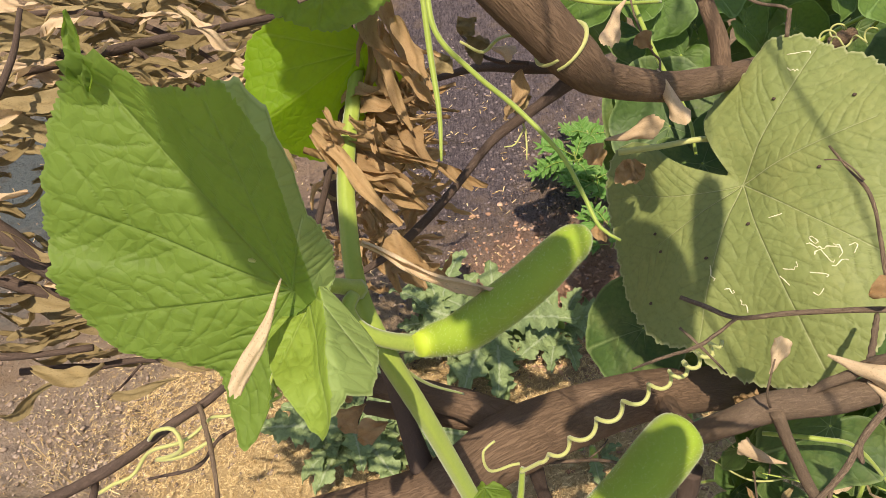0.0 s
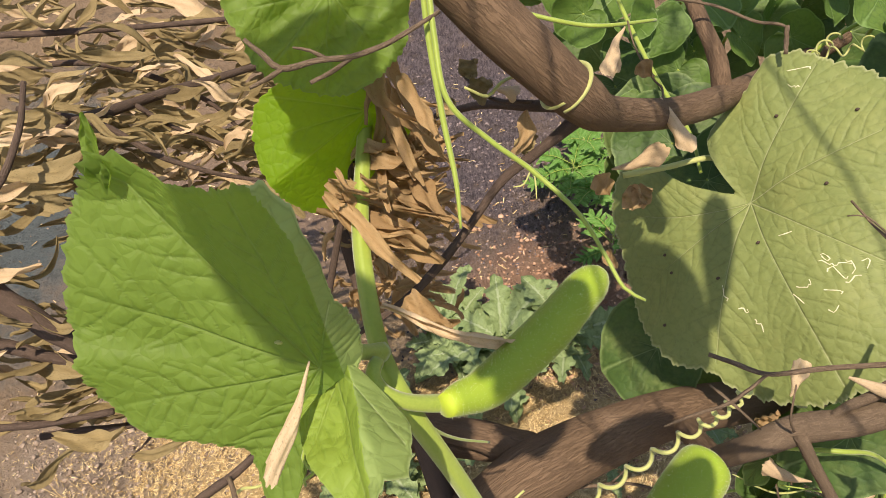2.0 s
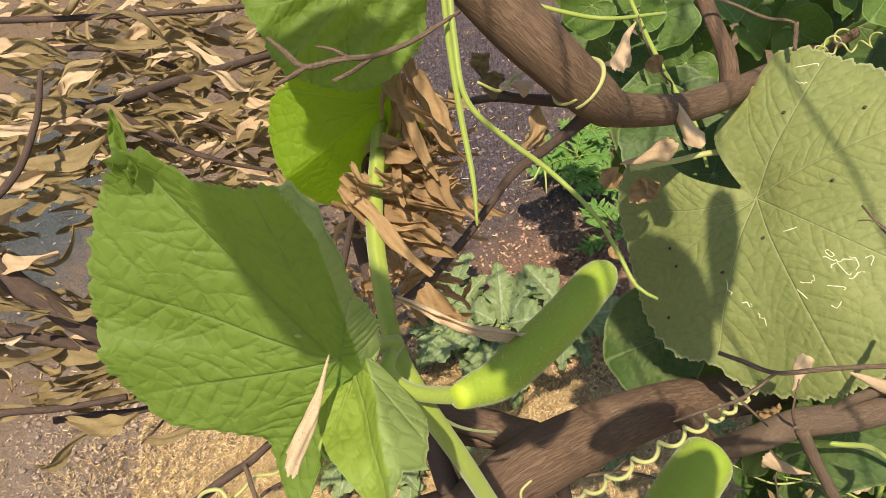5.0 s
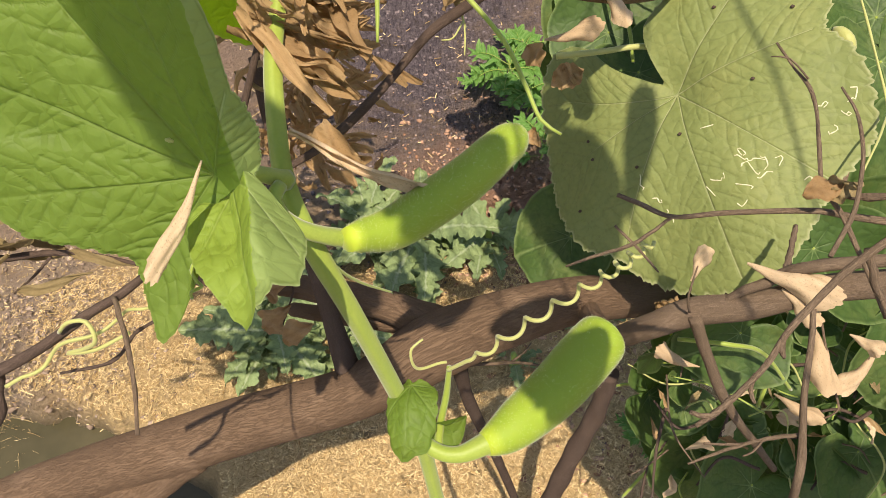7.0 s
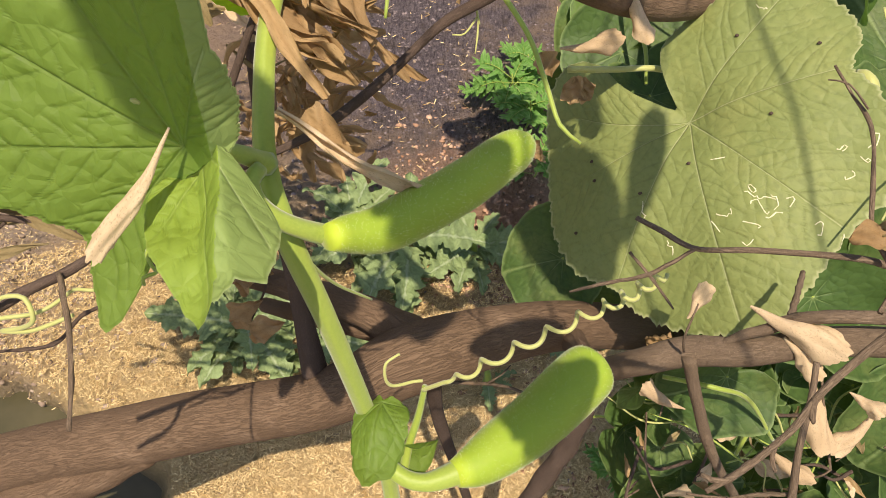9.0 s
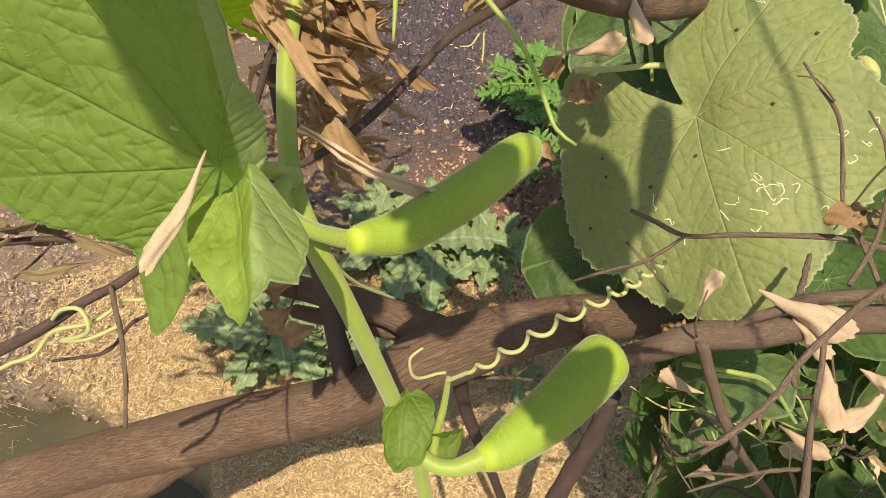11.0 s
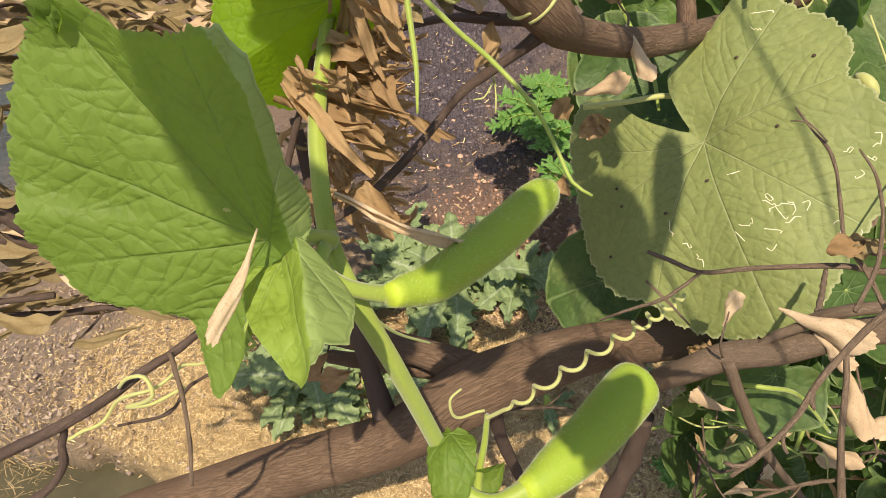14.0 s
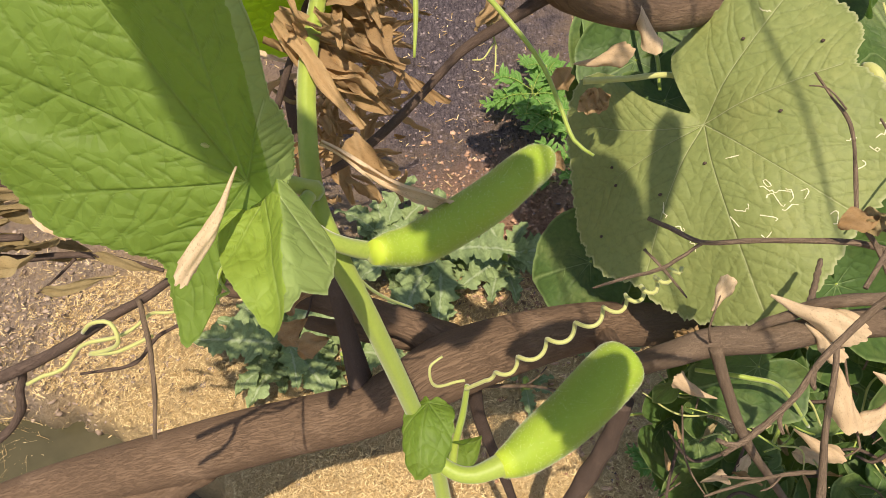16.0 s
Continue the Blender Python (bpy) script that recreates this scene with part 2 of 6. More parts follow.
def tube(points, radii, seg=10, step=0.006, ribs=0, rib=0.0, lumps=0.0, seed=0):
    """A round or ribbed rod along a smooth line; radii are spread evenly over its length."""
    line, where = spline(points, step)
    _, a, b = frames_along(line)
    r = np.interp(where, np.linspace(0, 1, len(radii)), radii)
    ang = np.arange(seg) * 2 * math.pi / seg
    shape = 1 + rib * np.cos(ribs * ang)
    rng = np.random.RandomState(seed)
    ring = r[:, None] * shape[None]
    if lumps:
        for _ in range(4):
            ring = ring * (1 + lumps * np.sin(where * rng.uniform(6, 40) + rng.uniform(0, 6))[:, None] * np.cos(ang * rng.randint(1, 4) + rng.uniform(0, 6))[None])
    verts = line[:, None] + ring[..., None] * (np.cos(ang)[None, :, None] * a[:, None] + np.sin(ang)[None, :, None] * b[:, None])
    n = len(line)
    far = np.concatenate([[0], np.cumsum(np.linalg.norm(np.diff(line, axis=0), axis=1))])
    flat = np.stack([r[:, None] * np.sin(ang)[None], np.repeat(far[:, None], seg, 1), r[:, None] * np.cos(ang)[None]], -1)
    faces = [(i * seg + j, i * seg + (j + 1) % seg, (i + 1) * seg + (j + 1) % seg, (i + 1) * seg + j) for i in range(n - 1) for j in range(seg)]
    faces += [tuple(range(seg))[::-1], tuple((n - 1) * seg + j for j in range(seg))]
    return verts.reshape(-1, 3), faces, np.zeros(n * seg), flat.reshape(-1, 3)


def coil(points, turn_radius, turns, thick, start=0.0, seg=6):
    """A tendril: a thin rod that winds round a smooth line from start (0 to 1) on."""
    line, where = spline(points, 0.0012)
    _, a, b = frames_along(line)
    grow = np.clip((where - start) / 0.12, 0, 1) * np.clip((1.0 - where) / 0.04, 0.3, 1)
    ph = np.clip(where - start, 0, 1) / (1 - start) * turns * 2 * math.pi
    line = line + turn_radius * grow[:, None] * (np.cos(ph)[:, None] * a + np.sin(ph)[:, None] * b)
    return tube(line[::2], [thick, thick, thick * 0.75], seg, 0.002)


def leaf_axes(base, tip, side):
    """Leaf axes: towards the tip, to the side (turned against the clock as the upper face is seen), and up from the upper face."""
    base, x = Vector(base), (Vector(tip) - Vector(base)).normalized()
    y = Vector(side) - base
    y = (y - x * y.dot(x)).normalized()
    return np.array(base), np.array([x, y, x.cross(y)])


def leaf_shape(base, tip, side, outline, veins=(0, 38, -38, 80, -80, 125, -125), bend=None, teeth=0.03, rings=16, spokes=120, width=0.0016, wave=0.0, seed=0, relief=0.0012, branches=5, hub=(0.0, 0.0), spread=1.0):
    """A palmate leaf blade from its stalk's end. outline: pairs of degrees (from the tip, against the clock) and metres."""
    origin, axes = leaf_axes(base, tip, side)
    rng = np.random.RandomState(seed)
    deg, rad = np.array(sorted((d % 360, r) for d, r in outline)).T
    th = np.arange(spokes) * 360.0 / spokes
    soft = lambda t: np.interp(t % 360, np.r_[deg - 360, deg, deg + 360], np.r_[rad, rad, rad])
    edge = (soft(th - 3) + 2 * soft(th) + soft(th + 3)) / 4
    biggest = edge.max()
    edge = edge * (1 + teeth * (np.abs(((th * 0.19 + rng.uniform(0, 1)) % 1) - 0.5) * 2 - 0.4) + teeth * 0.5 * rng.uniform(-1, 1, spokes))
    u = (np.arange(1, rings + 1) / rings) ** 0.85
    x = (u[:, None] * edge[None] * np.cos(np.radians(th))[None]).ravel()
    y = (u[:, None] * edge[None] * np.sin(np.radians(th))[None]).ravel()
    x, y = np.r_[0.0, x], np.r_[0.0, y]
    out = np.r_[0.0, np.repeat(u, spokes)]
    segs = []
    ways = sorted(v % 360 for v in veins)
    for v in veins:
        length = soft(v) * 0.95
        d = np.array([math.cos(radians(v)), math.sin(radians(v))])
        start = np.array(hub)
        d = d * length - start
        segs.append((start, start + d, width, 1.0))
        d = d / length
        k = ways.index(v % 360)
        for s in (-1, 1):
            gap = abs((ways[(k + s) % len(ways)] - v + 180) % 360 - 180) if len(ways) > 1 else 180
            for q in range(branches):
                far = length * (0.16 + 0.74 * (q + 0.5 * (s > 0)) / branches + rng.uniform(-0.02, 0.02))
                turn = rng.uniform(46, 56)
                free = far * math.sin(radians(gap / 2)) / math.sin(radians(turn - gap / 2)) if gap < 2 * turn - 8 else length
                reach = min(free * 0.97, 0.55 * length * (1.1 - 0.6 * far / length))
                e1 = np.array([math.cos(radians(v + s * turn)), math.sin(radians(v + s * turn))])
                e2 = np.array([math.cos(radians(v + s * (turn - 16))), math.sin(radians(v + s * (turn - 16)))])
                at = start + d * far
                segs += [(at, at + e1 * reach * 0.55, width * 0.85, 0.55), (at + e1 * reach * 0.55, at + e1 * reach * 0.55 + e2 * reach * 0.5, width * 0.75, 0.42)]
    vein, dip = np.zeros(len(x)), np.zeros(len(x))
    p = np.stack([x, y], 1)
    for a, b, w, strong in segs:
        ab = b - a
        k = np.clip((p - a) @ ab / (ab @ ab + 1e-12), 0, 1)
        gap = np.linalg.norm(p - a - k[:, None] * ab, axis=1)
        thin = w * (1.1 - (0.6 if strong == 1 else 0.15) * k)
        vein = np.maximum(vein, np.exp(-(gap / thin) ** 2) * strong)
        dip = np.maximum(dip, np.exp(-gap / (thin * spread)) * strong ** 0.5 if spread > 1 else vein)
    z = -relief * dip
    vein = np.maximum(vein, 0.95 * np.clip((out - 0.965) / 0.03, 0, 1))
    r = np.hypot(x, y) / biggest
    for _ in range(5):
        f = rng.uniform(2, 9, 2) / biggest
        z = z + biggest * 0.010 * np.sin(x * f[0] + rng.uniform(0, 6)) * np.sin(y * f[1] + rng.uniform(0, 6)) * r
    z = z + wave * biggest * out ** 4 * np.sin(np.arctan2(y, x) * rng.randint(5, 8) + rng.uniform(0, 6))
    flat = np.stack([x, y, np.zeros(len(x))], 1) + rng.uniform(-3, 3, 3)
    local = np.stack([x, y, z], 1)
    if bend is not None:
        local = bend(local)
    faces = [(0, 1 + j, 1 + (j + 1) % spokes) for j in range(spokes)]
    faces += [(1 + i * spokes + j, 1 + (i + 1) * spokes + j, 1 + (i + 1) * spokes + (j + 1) % spokes, 1 + i * spokes + (j + 1) % spokes) for i in range(rings - 1) for j in range(spokes)]
    return origin + local @ axes, faces, vein, flat


GOURD_LEAF = [(0, 1.0), (20, 0.93), (45, 0.97), (70, 0.90), (95, 0.92), (120, 0.80), (145, 0.70), (165, 0.48), (180, 0.12),
              (195, 0.48), (215, 0.70), (240, 0.80), (265, 0.92), (290, 0.90), (315, 0.97), (340, 0.93)]


def gourd_leaf(base, tip, side, size, cup=0.15, droop=0.1, seed=0, spokes=72, rings=9, wave=0.05):
    """A plain round gourd leaf."""
    def bend(p):
        q = p.copy()
        q[:, 2] += (cup * q[:, 1] ** 2 - droop * np.abs(q[:, 0]) * q[:, 0]) / size
        return q
    return leaf_shape(base, tip, side, [(d, r * size) for d, r in GOURD_LEAF], bend=bend, seed=seed, spokes=spokes, rings=rings, wave=wave, width=0.011 * size, relief=0.006 * size)


def curled(base, tip, up, width, roll=200, taper=1.0, sway=0.1, seed=0, nu=18, nv=9, tube_like=0.0):
    """A dead leaf: a pointed blade rolled up along its length."""
    base, axis = np.array(base, float), np.array(tip, float) - np.array(base, float)
    length = np.linalg.norm(axis)
    x = axis / length
    y = np.cross(up, x)
    y /= np.linalg.norm(y) + 1e-9
    z = np.cross(x, y)
    rng = np.random.RandomState(seed)
    k1, k2, ph = rng.uniform(2, 5), rng.uniform(-1, 1), rng.uniform(0, 6)
    verts, flat, vein = [], [], []
    for i in range(nu):
        u = i / (nu - 1)
        w = width * max(0.06, (math.sin(math.pi * min(1, u ** 0.75 * 0.97 + 0.03)) * (1 - tube_like) + tube_like) ** taper)
        w *= 1 + 0.16 * math.sin(13 * u + 3 * ph) + 0.03 * rng.uniform(-1, 1)
        ang = radians(roll) * (0.55 + 0.45 * math.sin(k1 * u + ph)) + 0.05
        mid = base + x * length * u + sway * length * (math.sin(math.pi * u) * z + 0.5 * math.sin(2.2 * math.pi * u + ph) * y * k2)
        tw = k2 * 1.1 * u
        yy, zz = y * math.cos(tw) + z * math.sin(tw), z * math.cos(tw) - y * math.sin(tw)
        for j in range(nv):
            v = j / (nv - 1) * 2 - 1
            a = v * ang / 2
            r = w / ang
            crumple = width * (0.10 * math.sin(11 * u + 5 * v + ph) + 0.06 * math.sin(19 * u - 4 * v * k1 + 2 * ph) + 0.008 * rng.uniform(-1, 1))
            verts.append(mid + yy * r * math.sin(a) + zz * (r * (1 - math.cos(a)) + crumple))
            flat.append((u * length, v * w / 2, 0.1 * seed))
            vein.append(math.exp(-(v / 0.12) ** 2))
    faces = [(i * nv + j, (i + 1) * nv + j, (i + 1) * nv + j + 1, i * nv + j + 1) for i in range(nu - 1) for j in range(nv - 1)]
    return np.array(verts), faces, np.array(vein), np.array(flat)


def fruit(points, radii, seg=28, step=0.004):
    """A gourd: a smooth lathe along a bent line, closed by its end rings."""
    line, where = spline(points, step)
    verts, faces, _, flat = tube(points, radii, seg, step)
    mid = np.repeat(line, seg, 0)
    cap = np.sqrt(np.clip(1 - (np.clip(where - 0.88, 0, None) / 0.1205) ** 2, 0.0004, 1))
    verts = mid + (verts - mid) * np.repeat(cap, seg)[:, None]
    # mask for the painted sunlight at both ends
    lit_ends = np.clip(1 - where / 0.10, 0, 1) ** 0.7 * 0.8 + np.clip((where - 0.94) / 0.06, 0, 1) * 0.6
    return verts, faces, np.repeat(lit_ends, seg), flat


def funnel_leaf(point, mouth, start, wide, turn=330, ragged=0.25, seed=0, nu=20, nv=22):
    """A dead leaf rolled into a cone, from its closed point to its open, torn mouth; start: the side on which the roll laps over."""
    rng = np.random.RandomState(seed)
    line, where = spline([point, tuple((np.array(point) + np.array(mouth)) / 2 + 0.05 * np.linalg.norm(np.array(mouth) - np.array(point)) * rng.normal(0, 1, 3)), mouth], 0.0008)
    pick = np.linspace(0, len(line) - 1, nu).astype(int)
    line = line[pick]
    tan, a, b = frames_along(line)
    z = np.array(start, float) - tan[0] * (np.array(start) @ tan[0])
    off = math.atan2(z @ b[0], z @ a[0])
    tears = rng.uniform(-1, 1, nv)
    tears = (tears + np.roll(tears, 1)) / 2
    verts, flat, vein = [], [], []
    length = np.linalg.norm(line[-1] - line[0])
    for i in range(nu):
        u = i / (nu - 1)
        r0 = wide * (0.08 + 0.92 * u ** 1.1) / 2
        for j in range(nv):
            v = j / (nv - 1)
            ang = off + radians(turn) * (v - 0.5) * (1.1 - 0.25 * u)
            r = r0 * (1 + 0.30 * (v - 0.5) * (1 - 0.3 * u) + 0.14 * math.sin(7 * v + 9 * u + seed) + 0.11 * math.sin(17 * v - 13 * u + 2 * seed) * u)
            verts.append(line[i] + a[i] * r * math.cos(ang) + b[i] * r * math.sin(ang) + tan[i] * length * u ** 3 * (ragged * tears[j] + 0.22 * math.cos(ang - off)))
            flat.append((u * length, v * wide * 2, 0.1 * seed))
            vein.append(0.6 * math.exp(-((v - 0.5) / 0.05) ** 2))
    faces = [(i * nv + j, (i + 1) * nv + j, (i + 1) * nv + j + 1, i * nv + j + 1) for i in range(nu - 1) for j in range(nv - 1)]
    return np.array(verts), faces, np.array(vein), np.array(flat)


# ---- the ground ----
def ground_height(x, y):
    """Uneven soil: soft swells, clods, a raised crust and the cut edge of a ditch."""
    p = Vector((x, y, 0.0))
    h = 0.030 * noise.noise(p * 2.1) + 0.014 * noise.noise(p * 7.0 + Vector((3, 1, 0)))
    rough = 0.35 + 1.15 * clod_share(x, y)
    h += rough * (0.016 * noise.noise(p * 22) + 0.020 * abs(noise.noise(p * 40)) + 0.012 * noise.noise(p * 80))
    return h - 0.16 * ditch_share(x, y)


def clod_share(x, y):
    a = math.exp(-(((x + 0.88) / 0.26) ** 2 + ((y - 0.76) / 0.22) ** 2))
    b = math.exp(-(((x - 0.22) / 0.20) ** 2 + ((y - 1.12) / 0.22) ** 2))
    return min(1.0, a + b)


def ditch_share(x, y):
    """1 in the ditch, 0 on the bank; its edge is ragged."""
    edge = 0.645 - (0.60 if x > -0.78 else 0.10) * (x + 0.78) + 0.04 * noise.noise(Vector((x * 4, y * 4, 5))) + 0.03 * noise.noise(Vector((x * 13, y * 13, 2)))
    right = soft_step(-(x + 0.43 + 0.05 * noise.noise(Vector((x * 6, y * 6, 9)))), 0.02)
    return soft_step(edge - y, 0.012) * right * soft_step(x + 1.75, 0.05) * soft_step(y + 0.15, 0.05)


def soft_step(v, soft):
    return 1 / (1 + math.exp(max(-40.0, min(40.0, -v / soft))))


def axis_steps(lo, hi, fine, coarse):
    inner = list(np.arange(lo, hi, fine))
    far, out_lo, out_hi, step = 0.0, [], [], fine
    while far < coarse:
        step *= 1.35
        far += step
        out_lo.append(lo - far), out_hi.append(hi + far)
    return np.array(out_lo[::-1] + inner + out_hi)


def build_ground():
    xs, ys = axis_steps(-1.75, 1.45, 0.008, 600.0), axis_steps(0.0, 2.7, 0.008, 600.0)
    verts = [(x, y, ground_height(x, y) if abs(x) < 6 and -6 < y < 8 else 0.0) for y in ys for x in xs]
    w = len(xs)
    faces = [(j * w + i, j * w + i + 1, (j + 1) * w + i + 1, (j + 1) * w + i) for j in range(len(ys) - 1) for i in range(w - 1)]
    n = Nodes("soil")
    at = n.add("ShaderNodeNewGeometry").outputs["Position"]
    split = n.add("ShaderNodeSeparateXYZ")
    n.link(at, split.inputs[0])
    wobble = n.noise(3.5, 4, 0.6, at)
    wide = n.noise(14, 5, 0.65, at)
    grit = n.noise(120, 5, 0.7, at)
    crumbs = n.noise(420, 3, 0.6, at)
    earth = n.mix(grit, (0.26, 0.17, 0.105), (0.44, 0.32, 0.20))
    straw = n.mix(grit, (0.46, 0.31, 0.14), (0.84, 0.63, 0.33))
    lay = n.add("ShaderNodeMapping")
    lay.inputs["Scale"].default_value = (1.0, 0.22, 1.0)
    n.link(at, lay.inputs["Vector"])
    streak = n.noise(150, 5, 0.75, lay.outputs[0])
    # streaky soil with the purple grey of shade put into its colour
    shaded_soil = n.mix(n.ramp(streak, [(0.34, 0.0), (0.68, 1.0)]), (0.058, 0.047, 0.052), (0.26, 0.21, 0.21))
    red = n.mix(grit, (0.31, 0.17, 0.105), (0.60, 0.385, 0.265))
    bare = n.mix(grit, (0.28, 0.19, 0.135), (0.42, 0.305, 0.22))
    crust = n.mix(grit, (0.30, 0.22, 0.155), (0.54, 0.43, 0.33))
    # blue grey of shade under open sky, painted as a soil colour
    skylit_shade = n.mix(grit, (0.08, 0.10, 0.10), (0.21, 0.235, 0.22))
    low_soil = n.mix(grit, (0.060, 0.060, 0.038), (0.13, 0.125, 0.085))

    def zone(cx, cy, rx, ry, soft=0.5):
        """A patch of ground with a ragged edge."""
        dx = n.math("DIVIDE", n.math("SUBTRACT", split.outputs[0], cx), rx)
        dy = n.math("DIVIDE", n.math("SUBTRACT", split.outputs[1], cy), ry)
        far = n.math("SQRT", n.math("ADD", n.math("MULTIPLY", dx, dx), n.math("MULTIPLY", dy, dy)))
        far = n.math("ADD", far, n.math("MULTIPLY", n.math("SUBTRACT", n.math("ADD", n.math("MULTIPLY", wobble, 0.5), n.math("MULTIPLY", wide, 0.5)), 0.5), 1.5))
        return n.ramp(far, [(max(0.0, 1 - soft) * 0.5, 1.0), (min(1.0, (1 + soft) * 0.5), 0.0)])

    col = n.mix(zone(-0.05, 0.55, 2.2, 1.1), earth, straw)
    col = n.mix(zone(0.03, 1.95, 0.80, 1.75), col, shaded_soil)
    col = n.mix(zone(0.24, 1.08, 0.50, 0.36), col, red)
    col = n.mix(zone(-0.85, 1.60, 0.85, 1.0), col, bare)
    col = n.mix(zone(-1.0, 0.82, 0.62, 0.45), col, crust)
    col = n.mix(zone(-1.35, 1.75, 0.5, 1.2), col, skylit_shade)
    # darker soil with depth below the bank
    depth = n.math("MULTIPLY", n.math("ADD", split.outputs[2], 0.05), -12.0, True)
    col = n.mix(depth, col, low_soil)
    col = n.mix(n.ramp(crumbs, [(0.62, 0.0), (0.74, 0.35)]), col, (0.46, 0.38, 0.29))
    col = n.mix(n.ramp(wide, [(0.30, 0.6), (0.45, 0.0)]), col, (0.10, 0.075, 0.05))
    height = n.math("ADD", n.math("MULTIPLY", grit, 1.0), n.math("MULTIPLY", crumbs, 0.5))
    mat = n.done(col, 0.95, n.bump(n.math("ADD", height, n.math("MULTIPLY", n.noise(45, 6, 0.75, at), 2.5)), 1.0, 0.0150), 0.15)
    return tagged(new("ground", to_mesh("ground", verts, faces, mat)), "dry earth with straw, a grey patch of painted shade and red clods", "ground", kind="structure")


ground = build_ground()


def build_water():
    n = Nodes("ditch_water")
    n.shader.inputs["IOR"].default_value = 1.33
    at = n.coords()
    col = n.mix(n.noise(9, 4, 0.6, at), (0.035, 0.035, 0.018), (0.10, 0.085, 0.045))
    mat = n.done(col, 0.2, n.bump(n.noise(30, 2, 0.5, at), 0.08, 0.01), 0.5)
    verts = [(-1.9, -0.3, -0.105), (-0.36, -0.3, -0.105), (-0.36, 1.1, -0.105), (-1.9, 1.1, -0.105)]
    return tagged(new("water", to_mesh("water", verts, [(0, 1, 2, 3)], mat, smooth=False)), "murky green brown water in a ditch", "water", kind="structure")


build_water()

# ---- the tree: trunk, limbs and side branches ----
tree = thing("bare_tree", (-1.003, 0.218, 0.301), "leaning tree with smooth brown bark and bare side branches", "tree")
TRUNK = [(-0.917, 0.219, 0.305), (-0.562, 0.262, 0.523), (-0.414, 0.286, 0.591), (-0.290, 0.294, 0.648), (-0.214, 0.302, 0.679), (-0.140, 0.304, 0.718), (-0.056, 0.303, 0.768), (-0.004, 0.309, 0.809), (0.042, 0.319, 0.847), (0.122, 0.358, 0.821), (0.213, 0.393, 0.787), (0.338, 0.429, 0.720), (0.489, 0.481, 0.640), (0.796, 0.608, 0.495)]
part("trunk", tube(TRUNK, [0.040, 0.038, 0.036, 0.036, 0.034, 0.032, 0.031, 0.032, 0.034, 0.032, 0.028, 0.025, 0.022, 0.016], 28, 0.008, lumps=0.025, seed=3), M_BARK, tree)
part("limb", tube([(-0.673, 0.141, 0.395), (-0.464, 0.228, 0.528), (-0.344, 0.262, 0.596), (-0.253, 0.283, 0.654)], [0.038, 0.034, 0.030, 0.020], 20, 0.008, lumps=0.03, seed=5), M_BARK, tree)
part("branch", tube([(0.052, 0.336, 0.840), (0.000, 0.366, 0.845), (-0.063, 0.402, 0.818), (-0.150, 0.448, 0.773), (-0.282, 0.513, 0.691)], [0.024, 0.017, 0.015, 0.014, 0.010], 14, 0.006, lumps=0.04, seed=6), M_BARK, tree)
part("branch", tube([(0.052, 0.339, 0.830), (0.011, 0.363, 0.809), (-0.054, 0.389, 0.787), (-0.130, 0.433, 0.729)], [0.018, 0.012, 0.011, 0.009], 12, 0.006, lumps=0.04, seed=7), M_BARK, tree)
part("branch", tube([(-0.057, 0.324, 0.793), (-0.067, 0.354, 0.859), (-0.073, 0.374, 0.918), (-0.080, 0.387, 0.950), (-0.087, 0.410, 1.034), (-0.098, 0.464, 1.116)], [0.014, 0.0095, 0.009, 0.008, 0.007, 0.005], 10, 0.006, lumps=0.03, seed=8), M_TWIG, tree)
part("branch", tube([(0.217, 0.302, 0.872), (0.217, 0.284, 0.920), (0.232, 0.273, 0.961), (0.260, 0.272, 0.985), (0.299, 0.264, 1.005), (0.346, 0.263, 1.030), (0.401, 0.254, 1.050)], [0.010, 0.011, 0.012, 0.0125, 0.0115, 0.0115, 0.011], 14, 0.006, lumps=0.04, seed=9), M_GREY, tree)
part("branch", tube([(0.215, 0.392, 0.775), (0.214, 0.351, 0.820), (0.217, 0.302, 0.872)], [0.018, 0.012, 0.010], 12, 0.006, seed=10), M_BARK, tree)
part("branch", tube([(0.256, 0.264, 0.992), (0.277, 0.243, 0.944), (0.308, 0.221, 0.884), (0.344, 0.207, 0.829), (0.392, 0.195, 0.753)], [0.0058, 0.005, 0.0046, 0.004, 0.0034], 10, 0.006, lumps=0.05, seed=11), M_GREY, tree)
part("branch", tube([(0.063, 0.314, 0.815), (0.078, 0.313, 0.697), (0.110, 0.296, 0.569), (0.152, 0.274, 0.380), (0.187, 0.233, 0.237)], [0.008, 0.008, 0.007, 0.006, 0.005], 10, 0.006, lumps=0.05, seed=12), M_TWIG, tree)
part("branch", tube([(0.261, 0.349, 0.667), (0.251, 0.325, 0.569), (0.223, 0.291, 0.453), (0.201, 0.260, 0.314)], [0.012, 0.013, 0.014, 0.014], 12, 0.006, lumps=0.05, seed=13), M_TWIG, tree)

upper = thing("forked_branch", (0.066, 0.444, 1.272), "thick brown branch bent over the vine, forking into side shoots", "branch")
part("branch", tube([(-0.045, 0.525, 1.414), (0.003, 0.486, 1.351), (0.041, 0.467, 1.306), (0.074, 0.446, 1.273), (0.109, 0.442, 1.227), (0.135, 0.461, 1.189), (0.207, 0.526, 1.119), (0.274, 0.585, 1.071), (0.340, 0.657, 1.020), (0.438, 0.758, 0.951), (0.585, 0.895, 0.869)], [0.022, 0.021, 0.0205, 0.020, 0.019, 0.0145, 0.0140, 0.0140, 0.013, 0.012, 0.010], 20, 0.006, lumps=0.035, seed=14), M_BARK, upper)
